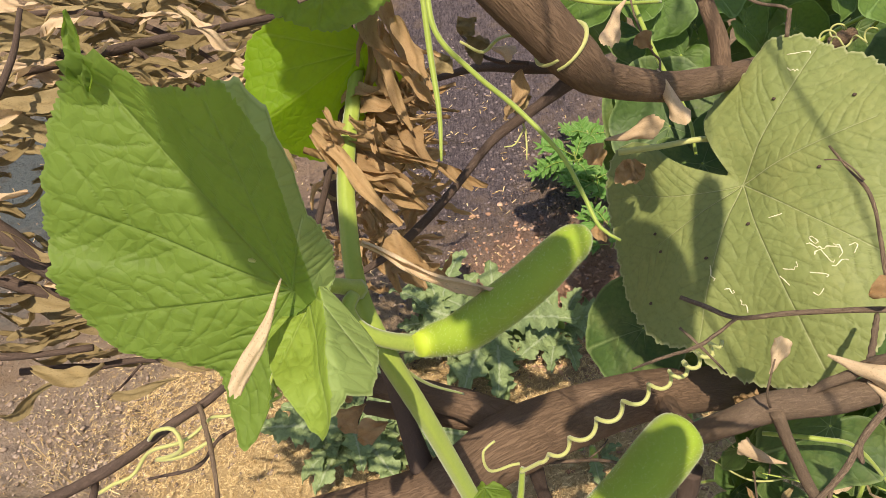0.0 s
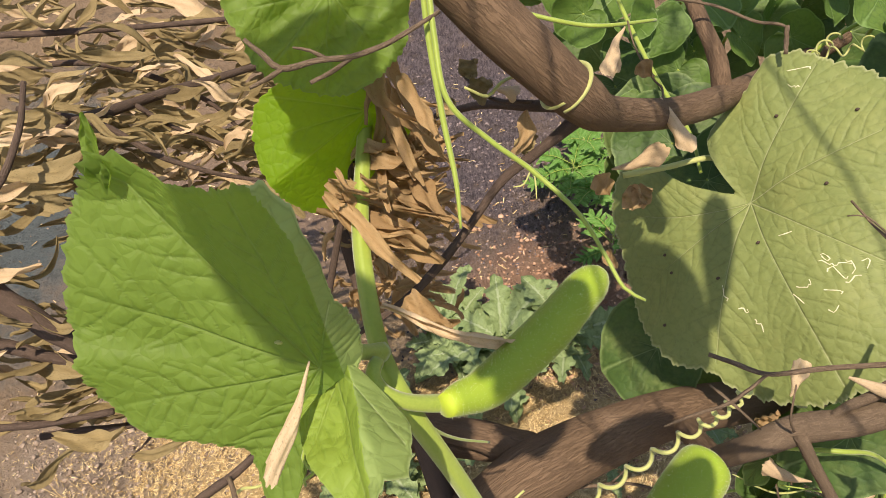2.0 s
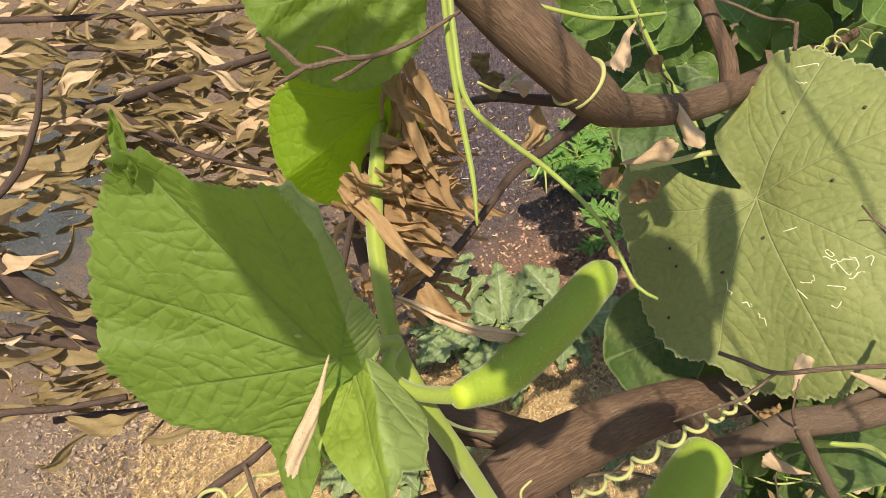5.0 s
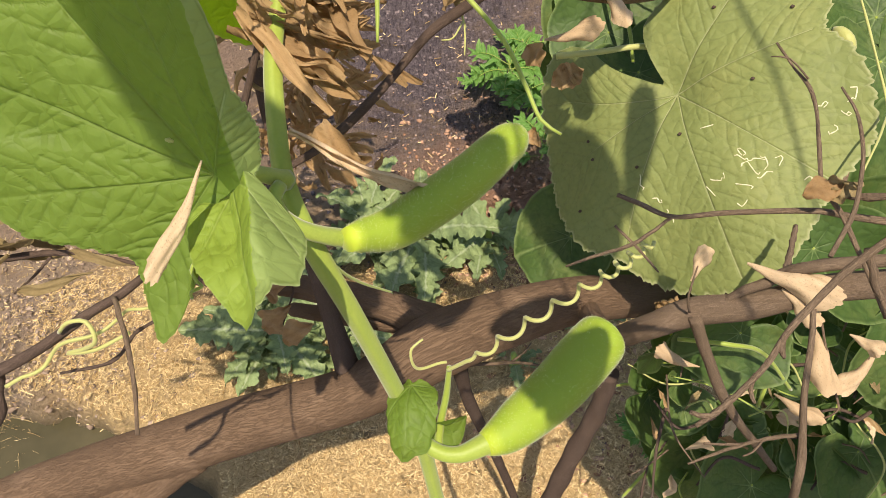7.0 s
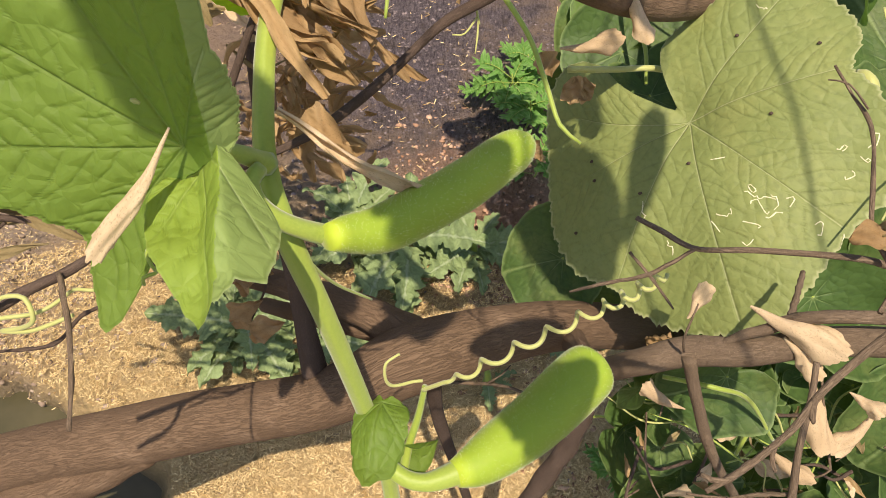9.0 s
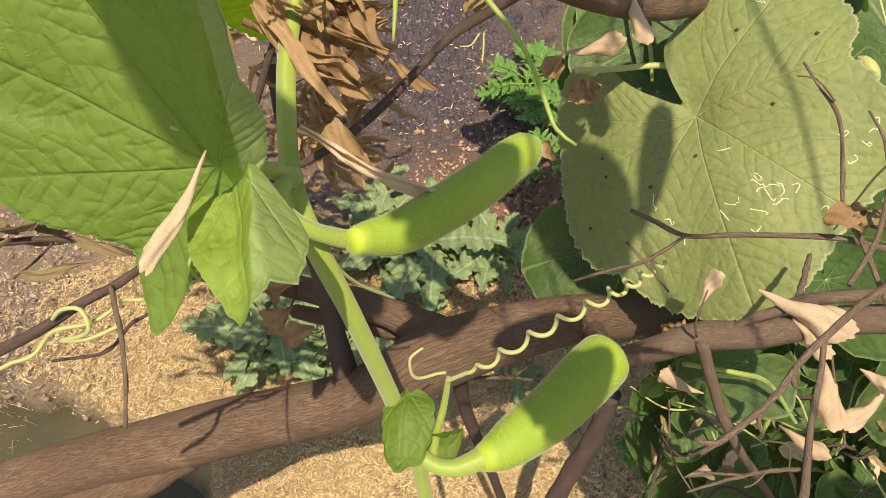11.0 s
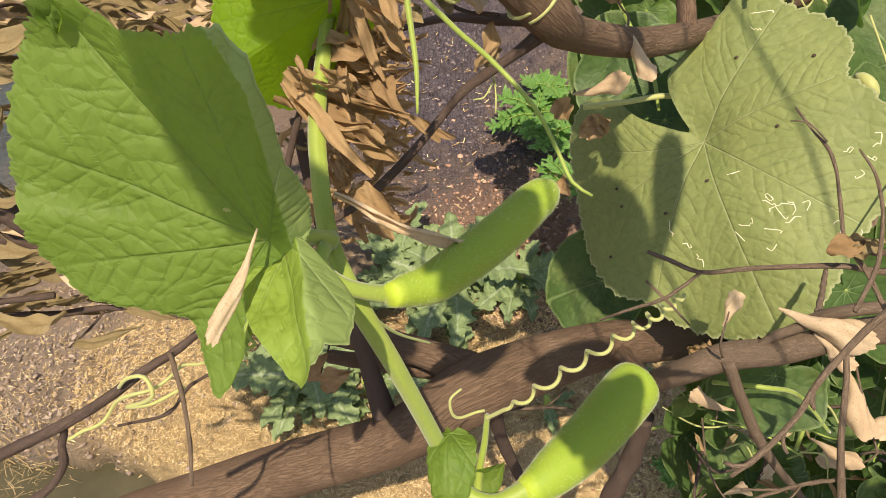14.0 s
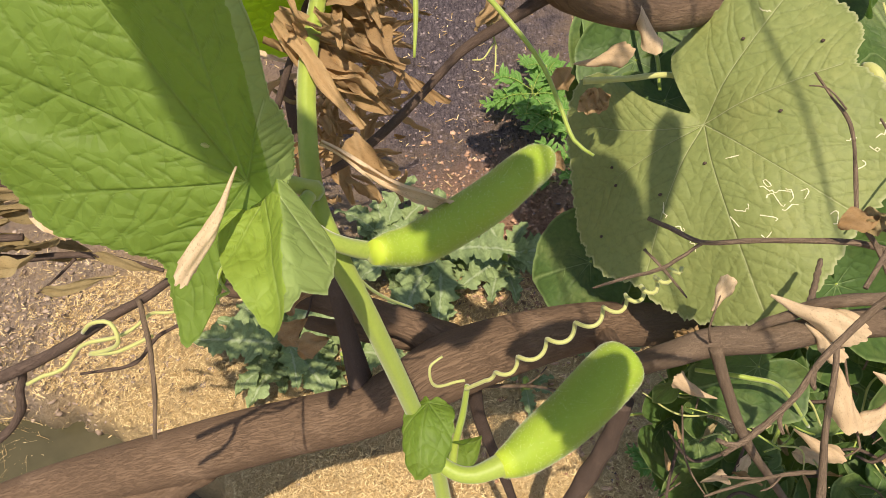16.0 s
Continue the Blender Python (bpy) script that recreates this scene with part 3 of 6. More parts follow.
part("side_branch", tube([(0.111, 0.442, 1.208), (0.082, 0.437, 1.187), (0.044, 0.431, 1.159), (0.006, 0.399, 1.136), (-0.040, 0.367, 1.114), (-0.093, 0.356, 1.084)], [0.0070, 0.0040, 0.0036, 0.0036, 0.0033, 0.0026], 12, 0.005, lumps=0.08, seed=15), M_TWIG, upper)
part("side_branch", tube([(0.290, 0.602, 1.057), (0.290, 0.633, 1.082), (0.282, 0.673, 1.104), (0.273, 0.734, 1.128)], [0.0115, 0.0095, 0.0085, 0.007], 12, 0.006, lumps=0.05, seed=16), M_BARK, upper)
part("side_branch", tube([(0.105, 0.445, 1.217), (0.081, 0.493, 1.181), (0.041, 0.543, 1.148), (-0.003, 0.584, 1.108)], [0.006, 0.005, 0.004, 0.003], 10, 0.006, seed=17), M_TWIG, upper)

# ---- the climbing gourd vine in the foreground ----
vine = thing("gourd_vine", (0.018, 0.136, 0.938), "climbing bottle gourd vine with broad leaves and two young fruits", "vine")
part("main_stem", tube([(0.071, 0.067, 0.778), (0.038, 0.127, 0.909), (0.022, 0.169, 1.006), (0.007, 0.187, 1.064), (-0.014, 0.208, 1.141), (-0.034, 0.230, 1.196), (-0.045, 0.258, 1.213), (-0.050, 0.298, 1.226), (-0.051, 0.337, 1.238), (-0.045, 0.382, 1.255), (-0.035, 0.428, 1.284)], [0.0052, 0.0052, 0.0056, 0.0058, 0.006, 0.0066, 0.0058, 0.0056, 0.0056, 0.005, 0.0045], 15, 0.004, 5, 0.10, seed=2), M_STEM, vine)

FRONT = [(354.6, .152), (356, .143), (358, .139), (3, .138), (10, .136), (20, .130), (31, .124), (38, .123), (41, .118), (50, .117), (60, .110), (71, .103), (77, .093), (82, .078), (90, .070), (99, .062), (107, .068), (115, .079), (121, .087), (124, .097), (127, .084), (130, .050), (137, .026), (150, .012),
         (200, .010), (232, .0165), (271, .023), (294, .033), (310, .046), (315, .062), (320, .085), (326, .1035), (330, .105), (335.5, .1015), (342, .106), (348, .109), (352.5, .113), (353.8, .128)]


CREASE = ((-0.007, 0.021, 0.043, 0.062, 0.090, 0.130), (0.0090, 0.0246, 0.0378, 0.0485, 0.0535, 0.060))
STEEP = 0.85         # the rise of the far half, which is the wider for it


def fold_front(p):
    """The half beyond the midrib stands up to a crease, past which the rim turns down; the lower lobe hangs forward."""
    q = p.copy()
    wide = 1.23
    q[:, 1] = np.where(q[:, 1] < 0, wide * q[:, 1], q[:, 1])
    over = np.clip(-q[:, 1] - 0.001, 0, None)
    crease = wide * np.interp(q[:, 0], *CREASE)
    gap = over - crease
    past = 0.5 * (gap + np.sqrt(gap * gap + 0.0025 ** 2)) - 0.5 * (np.sqrt(crease ** 2 + 0.0025 ** 2) - crease)
    q[:, 2] += STEEP * over - 1.75 * past
    deg, r = np.degrees(np.arctan2(q[:, 1], q[:, 0])), np.hypot(q[:, 0], q[:, 1])
    out = np.clip((r - 0.045) / 0.07, 0, 1)
    q[:, 2] += 0.0055 * out * np.tanh((deg - 44) / 4.0) * np.exp(-((deg - 44) / 17) ** 2)
    q[:, 2] += 0.0030 * np.sin(q[:, 0] * 70 + 1.0) * np.clip(q[:, 1], 0, 0.06) / 0.06
    q[:, 2] += 0.0004 * np.sin(q[:, 0] * 230 + q[:, 1] * 90) * np.clip(over / 0.03, 0, 1)
    q[:, 2] += 0.9 * np.clip(q[:, 0] - 0.122, 0, 0.02) * np.clip(1 - np.abs(q[:, 1]) / 0.022, 0, 1)
    q[:, 2] += 0.35 * np.clip(-q[:, 0] - 0.012, 0, None)
    return q


FRONT_LEAF = leaf_shape((-0.062, 0.206, 1.286), (-0.134, 0.264, 1.384), (-0.185, 0.186, 1.236), FRONT, (0, 30, 62, 110, -25, -50), fold_front, 0.022, 90, 520, 0.0008, 0.0, 4, 0.0011, 6, (0.0, 0.0), 4.0)
front_leaf = part("leaf", FRONT_LEAF, M_FRONT, vine, "large folded light green leaf with a toothed edge")
front_leaf.data.materials.append(M_RIM)
part("leaf_tip", curled((-0.1329, 0.2558, 1.3775), (-0.1302, 0.2661, 1.4110), (-0.05, -0.88, 0.48), 0.013, 170, 1.3, 0.03, 4, 26, 11), M_FRONT, front_leaf, "narrow curled leaf tip")
lying = FRONT_LEAF[3] - FRONT_LEAF[3][0]
for face in front_leaf.data.polygons:
    at = lying[list(face.vertices)].mean(0)
    if -at[1] > np.interp(at[0], *CREASE) + 0.0005:
        face.material_index = 1
part("petiole", tube([(-0.043, 0.253, 1.220), (-0.047, 0.248, 1.229), (-0.052, 0.242, 1.240), (-0.059, 0.236, 1.250), (-0.064, 0.230, 1.262)], [0.0060, 0.0050, 0.0044, 0.0042, 0.0040], 14, 0.003, 5, 0.06), M_STEM, vine)
SMALL = [(0, .090), (10, .082), (22, .066), (40, .048), (60, .037), (85, .028), (130, .014), (180, .005), (230, .014), (272, .026), (300, .033), (320, .044), (338, .060), (350, .078)]


def fold_small(p):
    q = p.copy()
    q[:, 2] -= 0.45 * np.abs(q[:, 1]) - 0.004 * np.sin(q[:, 0] * 110)
    return q


LOBE = [(1, .090), (4, .0905), (5.5, .080), (8, .071), (12, .075), (21, .061), (35, .043), (40, .029), (46, .013), (92, .004), (180, .003), (260, .006), (290, .016), (299, .023), (315, .034), (327, .044), (341, .057), (350, .070), (357, .087)]


LOBE_CREASE = ((0.0, 0.014, 0.042, 0.068, 0.09), (0.003, 0.010, 0.0088, 0.0046, 0.004))


def fold_lobe(p):
    """Hollow along the rib, with the narrow side turned down past a crease."""
    q = p.copy()
    crease = np.interp(q[:, 0], *LOBE_CREASE)
    q[:, 2] -= 1.6 * np.clip(q[:, 1] - crease, 0, None)
    q[:, 2] += 1.25 * np.clip(q[:, 1] + 0.004, 0, 0.014) + 0.30 * np.clip(-q[:, 1] - 0.006, 0, None) * np.clip(1 - q[:, 0] / 0.06, 0, 1)
    q[:, 2] += 0.0015 * np.sin(q[:, 0] * 150)
    return q


LOBE_LEAF = leaf_shape((-0.055, 0.209, 1.273), (-0.036, 0.125, 1.291), (-0.023, 0.171, 1.286), LOBE, (0, 22, -30, -55), fold_lobe, 0.015, 40, 260, 0.0008, 0.0, 9, 0.0012, 4, (0.0, 0.0), 4.0)
lobe_leaf = part("leaf", LOBE_LEAF, M_LOBE, vine, "small drooping young leaf, folded along its rib")
# paler past the crease: the fold's lit side is put into colour
lobe_leaf.data.materials.append(M_RIM)
lying = LOBE_LEAF[3] - LOBE_LEAF[3][0]
for face in lobe_leaf.data.polygons:
    at = lying[list(face.vertices)].mean(0)
    if at[1] > np.interp(at[0], *LOBE_CREASE):
        face.material_index = 1

part("scar", tube([(-0.0785, 0.2125, 1.3050), (-0.0772, 0.2128, 1.3042), (-0.0755, 0.2128, 1.3030)], [0.0006, 0.0011, 0.0006], 8, 0.0006), M_TENDRIL, front_leaf, "small white scar")

# the two fruits
g1 = part("gourd", fruit([(-0.010, 0.220, 1.206), (-0.001, 0.227, 1.199), (0.015, 0.237, 1.190), (0.037, 0.260, 1.178), (0.063, 0.288, 1.167), (0.085, 0.314, 1.160), (0.106, 0.337, 1.153)], [0.0070, 0.0092, 0.0110, 0.0130, 0.0142, 0.0150, 0.0152, 0.0148, 0.0142, 0.0134]), M_GOURD, vine, "young pale green bottle gourd with a downy skin")
part("fruit_stalk", tube([(-0.043, 0.239, 1.234), (-0.046, 0.231, 1.234), (-0.043, 0.224, 1.228), (-0.035, 0.221, 1.219), (-0.024, 0.222, 1.209), (-0.010, 0.227, 1.196), (-0.002, 0.231, 1.190)], [0.0040, 0.0042, 0.0043, 0.0046, 0.0050, 0.0058, 0.0066], 14, 0.003, 5, 0.06), M_STEM, g1)
g2 = part("gourd", fruit([(0.067, 0.153, 1.037), (0.081, 0.160, 1.035), (0.097, 0.172, 1.031), (0.123, 0.194, 1.022), (0.148, 0.219, 1.014), (0.165, 0.236, 1.011), (0.177, 0.247, 1.008)], [0.0088, 0.0128, 0.0158, 0.0180, 0.0200, 0.0214, 0.0224, 0.0224, 0.0218, 0.0208]), M_GOURD, vine, "young pale green bottle gourd with a downy skin")
part("fruit_stalk", tube([(0.009, 0.173, 1.046), (0.029, 0.153, 1.038), (0.048, 0.147, 1.037), (0.072, 0.155, 1.037)], [0.0050, 0.0055, 0.0060, 0.0085], 12, 0.003, 5, 0.06), M_STEM, g2)


n_down = Nodes("down")
M_DOWN = n_down.done((0.75, 0.80, 0.55), 0.7)
n_down.translucent(0.5, (0.75, 0.80, 0.55))


def down(shape_of, count, seed):
    """Fine hairs on a fruit's skin."""
    me = shape_of.data
    pts, nor = np.zeros(len(me.vertices) * 3, np.float32), np.zeros(len(me.vertices) * 3, np.float32)
    me.vertices.foreach_get("co", pts), me.vertices.foreach_get("normal", nor)
    pts, nor = pts.reshape(-1, 3), nor.reshape(-1, 3)
    quads = np.array([tuple(f.vertices) for f in me.polygons if len(f.vertices) == 4])
    rng = np.random.RandomState(seed)
    verts, faces = [], []
    for _ in range(count):
        q = quads[rng.randint(len(quads))]
        w = rng.dirichlet((1, 1, 1, 1))
        c, n = (pts[q] * w[:, None]).sum(0), (nor[q] * w[:, None]).sum(0)
        n = n + rng.normal(0, 0.35, 3)
        side = np.cross(n, rng.normal(0, 1, 3))
        side = side / (np.linalg.norm(side) + 1e-9) * 0.00006
        k = len(verts)
        verts += [c - side, c + side, c + n * rng.uniform(0.0006, 0.0016)]
        faces.append((k, k + 1, k + 2))
    root = np.array(vine.location)
    part("down", (np.array(verts) + root, faces), M_DOWN, shape_of)


down(g1, 5000, 1)
down(g2, 6000, 2)

# ---- the old vine behind, with its large leaf ----
old_vine = thing("gourd_vine", (0.691, 0.352, 0.508), "older gourd vine with one huge worn leaf and shaded foliage", "vine")
BIG = [(0, .208), (10, .208), (20, .191), (29, .179), (42, .178), (50, .186), (60, .178), (69, .172), (79, .159), (88, .140), (93, .155), (100, .161), (111, .162), (118, .156), (126, .153), (134, .157), (143, .156), (148, .152), (151, .130), (154, .115), (162, .105), (173, .092), (184, .079), (189, .063), (193, .035), (200, .018),
       (210, .018), (214, .060), (217, .110), (220, .145), (226, .159), (237, .159), (249, .154), (262, .154), (278, .162), (291, .173), (311, .183), (322, .174), (326, .188), (338, .198), (350, .206)]
BIG_AT = ((0.2922, 0.5090, 1.0006), (0.3212, 0.3170, 0.9526), (0.4450, 0.4998, 1.1294))


def funnel(p):
    """A pit at the stalk, a swell round it and a drooping rim."""
    q = p.copy()
    r, deg = np.hypot(q[:, 0], q[:, 1]), np.degrees(np.arctan2(q[:, 1], q[:, 0])) % 360
    turn = np.radians(deg + 26 * np.clip(1 - r / 0.11, 0, 1) * np.clip((deg - 205) / 10, 0, 1) * np.clip((300 - deg) / 80, 0, 1))
    q[:, 0], q[:, 1] = r * np.cos(turn), r * np.sin(turn)
    q[:, 2] += 0.008 * np.sin(math.pi * np.clip(r / 0.15, 0, 1)) - 0.010 * np.exp(-(r / 0.03) ** 2) - 0.012 * (r / 0.17) ** 3
    q[:, 2] += 0.006 * np.sin(5 * np.arctan2(q[:, 1], q[:, 0]) + 0.6) * (r / 0.18) ** 2
    return q


BIG_LEAF = leaf_shape(*BIG_AT, BIG, (0, 36, 88, 128, -38, -78, -112), funnel, 0.02, 110, 520, 0.0010, 0.01, 12, 0.0008, 7, (0.0, 0.0), 5.0)
big_leaf = part("leaf", BIG_LEAF, M_OLD, old_vine, "very large dull green leaf with pale insect trails")


def on_leaf(shape, x, y, lift):
    """A place on a leaf's upper face from its flat coordinates."""
    verts, _, _, flat = shape
    gap = np.hypot(flat[:, 0] - flat[0, 0] - x, flat[:, 1] - flat[0, 1] - y)
    near = np.argsort(gap)[:5]
    w = 1 / (gap[near] + 0.0006) ** 2
    return (verts[near] * w[:, None]).sum(0) / w.sum() + lift * E_UP


E_UP = leaf_axes(*BIG_AT)[1][2]
n_trail = Nodes("insect_trail")
M_TRAIL = n_trail.done(n_trail.mix(n_trail.noise(300, 2), (0.50, 0.50, 0.28), (0.74, 0.72, 0.50)), 0.8)


def trail(x, y, steps, heading, seed):
    """A winding mine eaten under the leaf's skin."""
    rng = np.random.RandomState(seed)
    path, turn = [(x, y)], 0.0
    for _ in range(steps):
        turn = rng.choice((-1, 1)) * rng.uniform(0.7, 1.9) if rng.uniform() < 0.4 else 0.15 * turn
        heading += turn
        x, y = x + 0.0026 * math.cos(heading), y + 0.0026 * math.sin(heading)
        path.append((x, y))
    verts, faces = [], []
    for k, (px, py) in enumerate(path):
        ahead = path[min(k + 1, steps)]
        behind = path[max(k - 1, 0)]
        side = np.array((behind[1] - ahead[1], ahead[0] - behind[0]))
        side = side / (np.linalg.norm(side) + 1e-9) * rng.uniform(0.0003, 0.0006)
        for s in (-1, 0, 1):
            verts.append(on_leaf(BIG_LEAF, px + s * side[0], py + s * side[1], 0.0009 if s == 0 else 0.0004))
    for k in range(steps):
        faces += [(3 * k, 3 * k + 3, 3 * k + 4, 3 * k + 1), (3 * k + 1, 3 * k + 4, 3 * k + 5, 3 * k + 2)]
    part("insect_trail", (verts, faces), M_TRAIL, big_leaf)


TRAILS = [(.089, .035, 12, 1.4), (.092, .042, 8, .2), (.098, .055, 7, 1.2), (.104, .066, 6, -.3), (.112, .050, 10, -.8), (.116, .046, 6, 1.0), (.124, .038, 7, 2.0), (.101, .007, 8, -.8), (.106, .001, 5, 1.2), (.099, -.046, 6, .2), (.110, -.044, 7, .3), (.076, .117, 6, .1),
          (.093, .119, 6, 1.6), (.088, .131, 6, .4), (.068, .142, 9, 1.2), (.050, .014, 5, 1.4), (-.085, .086, 6, .3), (-.088, .109, 9, 2.8), (.068, -.056, 7, 1.0), (.132, .022, 5, .6), (.140, .080, 8, 1.4), (.143, .099, 6, -.2)]
SPECKS = [(-0.060, 0.062), (0.027, 0.072), (0.007, -0.102), (0.030, -0.102), (0.046, -0.008), (0.076, -0.134), (0.060, -0.058), (-0.025, 0.124)]
for k, (x, y, steps, heading) in enumerate(TRAILS):
    trail(x, y, steps, heading, 500 + k)
for k, (x, y) in enumerate(SPECKS):
    c = on_leaf(BIG_LEAF, x, y, 0.001)
    part("speck", tube([tuple(c), tuple(c + 0.0015 * E_UP + 0.002 * np.array((1, 0, 0))), tuple(c + 0.004 * np.array((1, 0.3, 0)))], [0.0008, 0.0018, 0.0008], 6, 0.002), M_TWIG, big_leaf)

# ---- shared makers for foliage and litter ----
E_R, E_U, E_N = np.array((1.0, 0.0, 0.0)), np.array((0.0, 0.82, 0.57)), np.array((0.0, -0.57, 0.82))


def aimed(at, ahead, up, size=1.0, twist=0.0):
    """A pose at a place: x runs ahead, z leans to up."""
    x = Vector(ahead).normalized()
    y = Vector(up).cross(x).normalized()
    z = x.cross(y)
    turn = Matrix((x, y, z)).transposed().to_4x4()
    return Matrix.Translation(at) @ turn @ Matrix.Rotation(twist, 4, "X") @ Matrix.Diagonal((size, size, size, 1))


def piece(name, me, pose_in_world, parent, label=""):
    """A part on shared mesh data."""
    root = parent
    while root.parent:
        root = root.parent
    ob = new(name, me)
    ob.parent = parent
    ob.matrix_basis = Matrix.Translation(-root.location) @ pose_in_world
    return tagged(ob, label) if label else ob


def dry_meshes(mat, count, length, width, roll, seed, tube_like=0.0):
    """Some differently curled dead leaves of one unit kind, lying along x."""
    rng = np.random.RandomState(seed)
    return [to_mesh("dry_leaf", *curled_unit(length, width * rng.uniform(0.7, 1.3), roll * rng.uniform(0.5, 1.25), rng.uniform(-0.28, 0.32), seed * 50 + k, tube_like, mat)) for k in range(count)]


def curled_unit(length, width, roll, sway, seed, tube_like, mat):
    v, f, e, l = curled((0, 0, 0), (length, 0, 0), (0, 0, 1), width, roll, 1.0, sway, seed, 16, 7, tube_like)
    return v, f, mat, e, l


DRY = dry_meshes(M_DRY, 20, 0.068, 0.0165, 260, 1, 0.15)
DRY_LIGHT = dry_meshes(M_PALE, 6, 0.060, 0.0135, 290, 6, 0.2)
DRY_BROWN = dry_meshes(M_BROWN, 8, 0.066, 0.017, 220, 2)
DRY_PALE = dry_meshes(M_PALE, 6, 0.055, 0.024, 160, 3)


def leafy(parent, points, count, meshes, seed, size=(0.7, 1.3), along=0.5, spread=0.02, ahead=None, wild=0.35, sink=0.0):
    """Dead leaves along a branch; ahead: the way most of them point."""
    rng = np.random.RandomState(seed)
    line, _ = spline(points, 0.004)
    tan = np.gradient(line, axis=0)
    for _ in range(count):
        i = rng.randint(0, len(line))
        t = tan[i] / np.linalg.norm(tan[i])
        way = (t * rng.choice((-1, 1), p=(1 - along, along)) if ahead is None else np.array(ahead, float) * (1 if along == 1 or rng.uniform() < along else -1)) + rng.normal(0, wild, 3)
        at = line[i] + rng.normal(0, 1, 3) * spread * 0.5 - E_N * spread * sink
        piece("dry_leaf", meshes[rng.randint(len(meshes))], aimed(at, way, E_N + rng.normal(0, 0.7, 3), rng.uniform(*size)), parent)


# ---- the dead shrub beside the vine ----
def dead_shrub(name, at, label, branches, seed):
    """branches: points, radii, number of leaves, their size and spread."""
    shrub = thing(name, at, label, "shrub")
    for k, (points, radii, count, size, spread) in enumerate(branches):
        part("branch", tube(points, radii, 8, 0.008, lumps=0.06, seed=seed + k), M_TWIG, shrub)
        leafy(shrub, points, int(1.2 * count), DRY + DRY_LIGHT, seed * 31 + k, size, 0.4, spread, (1, 0.0, 0.0), 0.34, 0.8)
    return shrub


shrub = dead_shrub("dead_shrub", (-2.595, 1.841, 0.0), "dead shrub with limp tan leaves on thin dark twigs", [
    ([(-0.721, 0.802, 1.196), (-0.524, 0.765, 1.174), (-0.351, 0.742, 1.165), (-0.216, 0.742, 1.153), (-0.129, 0.746, 1.149)], [0.005, 0.004, 0.0035, 0.003, 0.002], 70, (0.75, 1.25), 0.085),
    ([(-0.508, 0.479, 1.223), (-0.389, 0.493, 1.224), (-0.304, 0.522, 1.214), (-0.253, 0.585, 1.183), (-0.189, 0.648, 1.151), (-0.132, 0.691, 1.130)], [0.007, 0.006, 0.0055, 0.005, 0.004, 0.003], 95, (0.65, 1.1), 0.075),
    ([(-0.339, 0.526, 1.234), (-0.275, 0.513, 1.216), (-0.232, 0.490, 1.194), (-0.191, 0.483, 1.171), (-0.140, 0.486, 1.143)], [0.003, 0.003, 0.0025, 0.002, 0.0015], 42, (0.6, 1.0), 0.06),
    ([(-0.266, 0.564, 1.193), (-0.238, 0.554, 1.169), (-0.197, 0.546, 1.146), (-0.162, 0.554, 1.123)], [0.0025, 0.002, 0.002, 0.0015], 26, (0.6, 1.0), 0.05),
    ([(-0.778, 0.805, 1.087), (-0.554, 0.815, 1.088), (-0.403, 0.799, 1.087), (-0.287, 0.759, 1.044), (-0.242, 0.735, 0.981)], [0.005, 0.004, 0.004, 0.003, 0.002], 70, (0.9, 1.4), 0.11),
    ([(-0.427, 0.396, 1.251), (-0.357, 0.379, 1.230), (-0.318, 0.351, 1.204), (-0.280, 0.331, 1.171), (-0.253, 0.325, 1.125)], [0.010, 0.0095, 0.009, 0.008, 0.006], 22, (0.6, 1.0), 0.05),
    ([(-0.481, 0.372, 1.132), (-0.375, 0.361, 1.140), (-0.319, 0.349, 1.124), (-0.271, 0.350, 1.095)], [0.006, 0.006, 0.005, 0.004], 34, (0.7, 1.1), 0.05),
    ([(-0.501, 0.319, 1.090), (-0.385, 0.310, 1.098), (-0.335, 0.310, 1.094), (-0.282, 0.314, 1.092)], [0.0038, 0.0034, 0.003, 0.0025], 12, (0.7, 1.1), 0.04),
    ([(-0.392, 0.356, 1.241), (-0.333, 0.377, 1.252), (-0.298, 0.396, 1.265), (-0.283, 0.433, 1.281), (-0.280, 0.468, 1.297)], [0.004, 0.0035, 0.003, 0.0025, 0.002], 34, (0.6, 1.05), 0.05),
    ([(-0.831, 1.133, 1.102), (-0.551, 1.054, 1.077), (-0.348, 1.034, 1.042), (-0.141, 1.039, 1.027)], [0.005, 0.004, 0.003, 0.002], 50, (1.1, 1.6), 0.11)], 40)

# the heap of limp dead leaves that hangs against the stem
heap = thing("dead_creeper", (-0.058, 0.410, 1.216), "tan withered leaves hanging in a bunch round the stem", "creeper")
HEAP = [(-0.042, 0.443, 1.307), (-0.047, 0.410, 1.267), (-0.059, 0.395, 1.230), (-0.066, 0.384, 1.183), (-0.063, 0.363, 1.139)]
part("twig", tube(HEAP, [0.003, 0.003, 0.0028, 0.0024, 0.002], 8, 0.006), M_TWIG, heap)
part("twig", tube([(-0.103, 0.371, 1.123), (-0.082, 0.399, 1.170), (-0.064, 0.417, 1.210)], [0.003, 0.0028, 0.0022], 8, 0.006), M_TWIG, heap)
STRAP = dry_meshes(M_BROWN, 12, 0.054, 0.0130, 300, 4, 0.35)
STRAP_PALE = dry_meshes(M_BROWN, 12, 0.038, 0.0110, 290, 5, 0.3)
leafy(heap, [(-0.076, 0.354, 1.260), (-0.067, 0.355, 1.254), (-0.053, 0.357, 1.248)], 9, STRAP, 71, (1.1, 1.5), 1, 0.012, (0.8, -0.40, -0.30), 0.16)
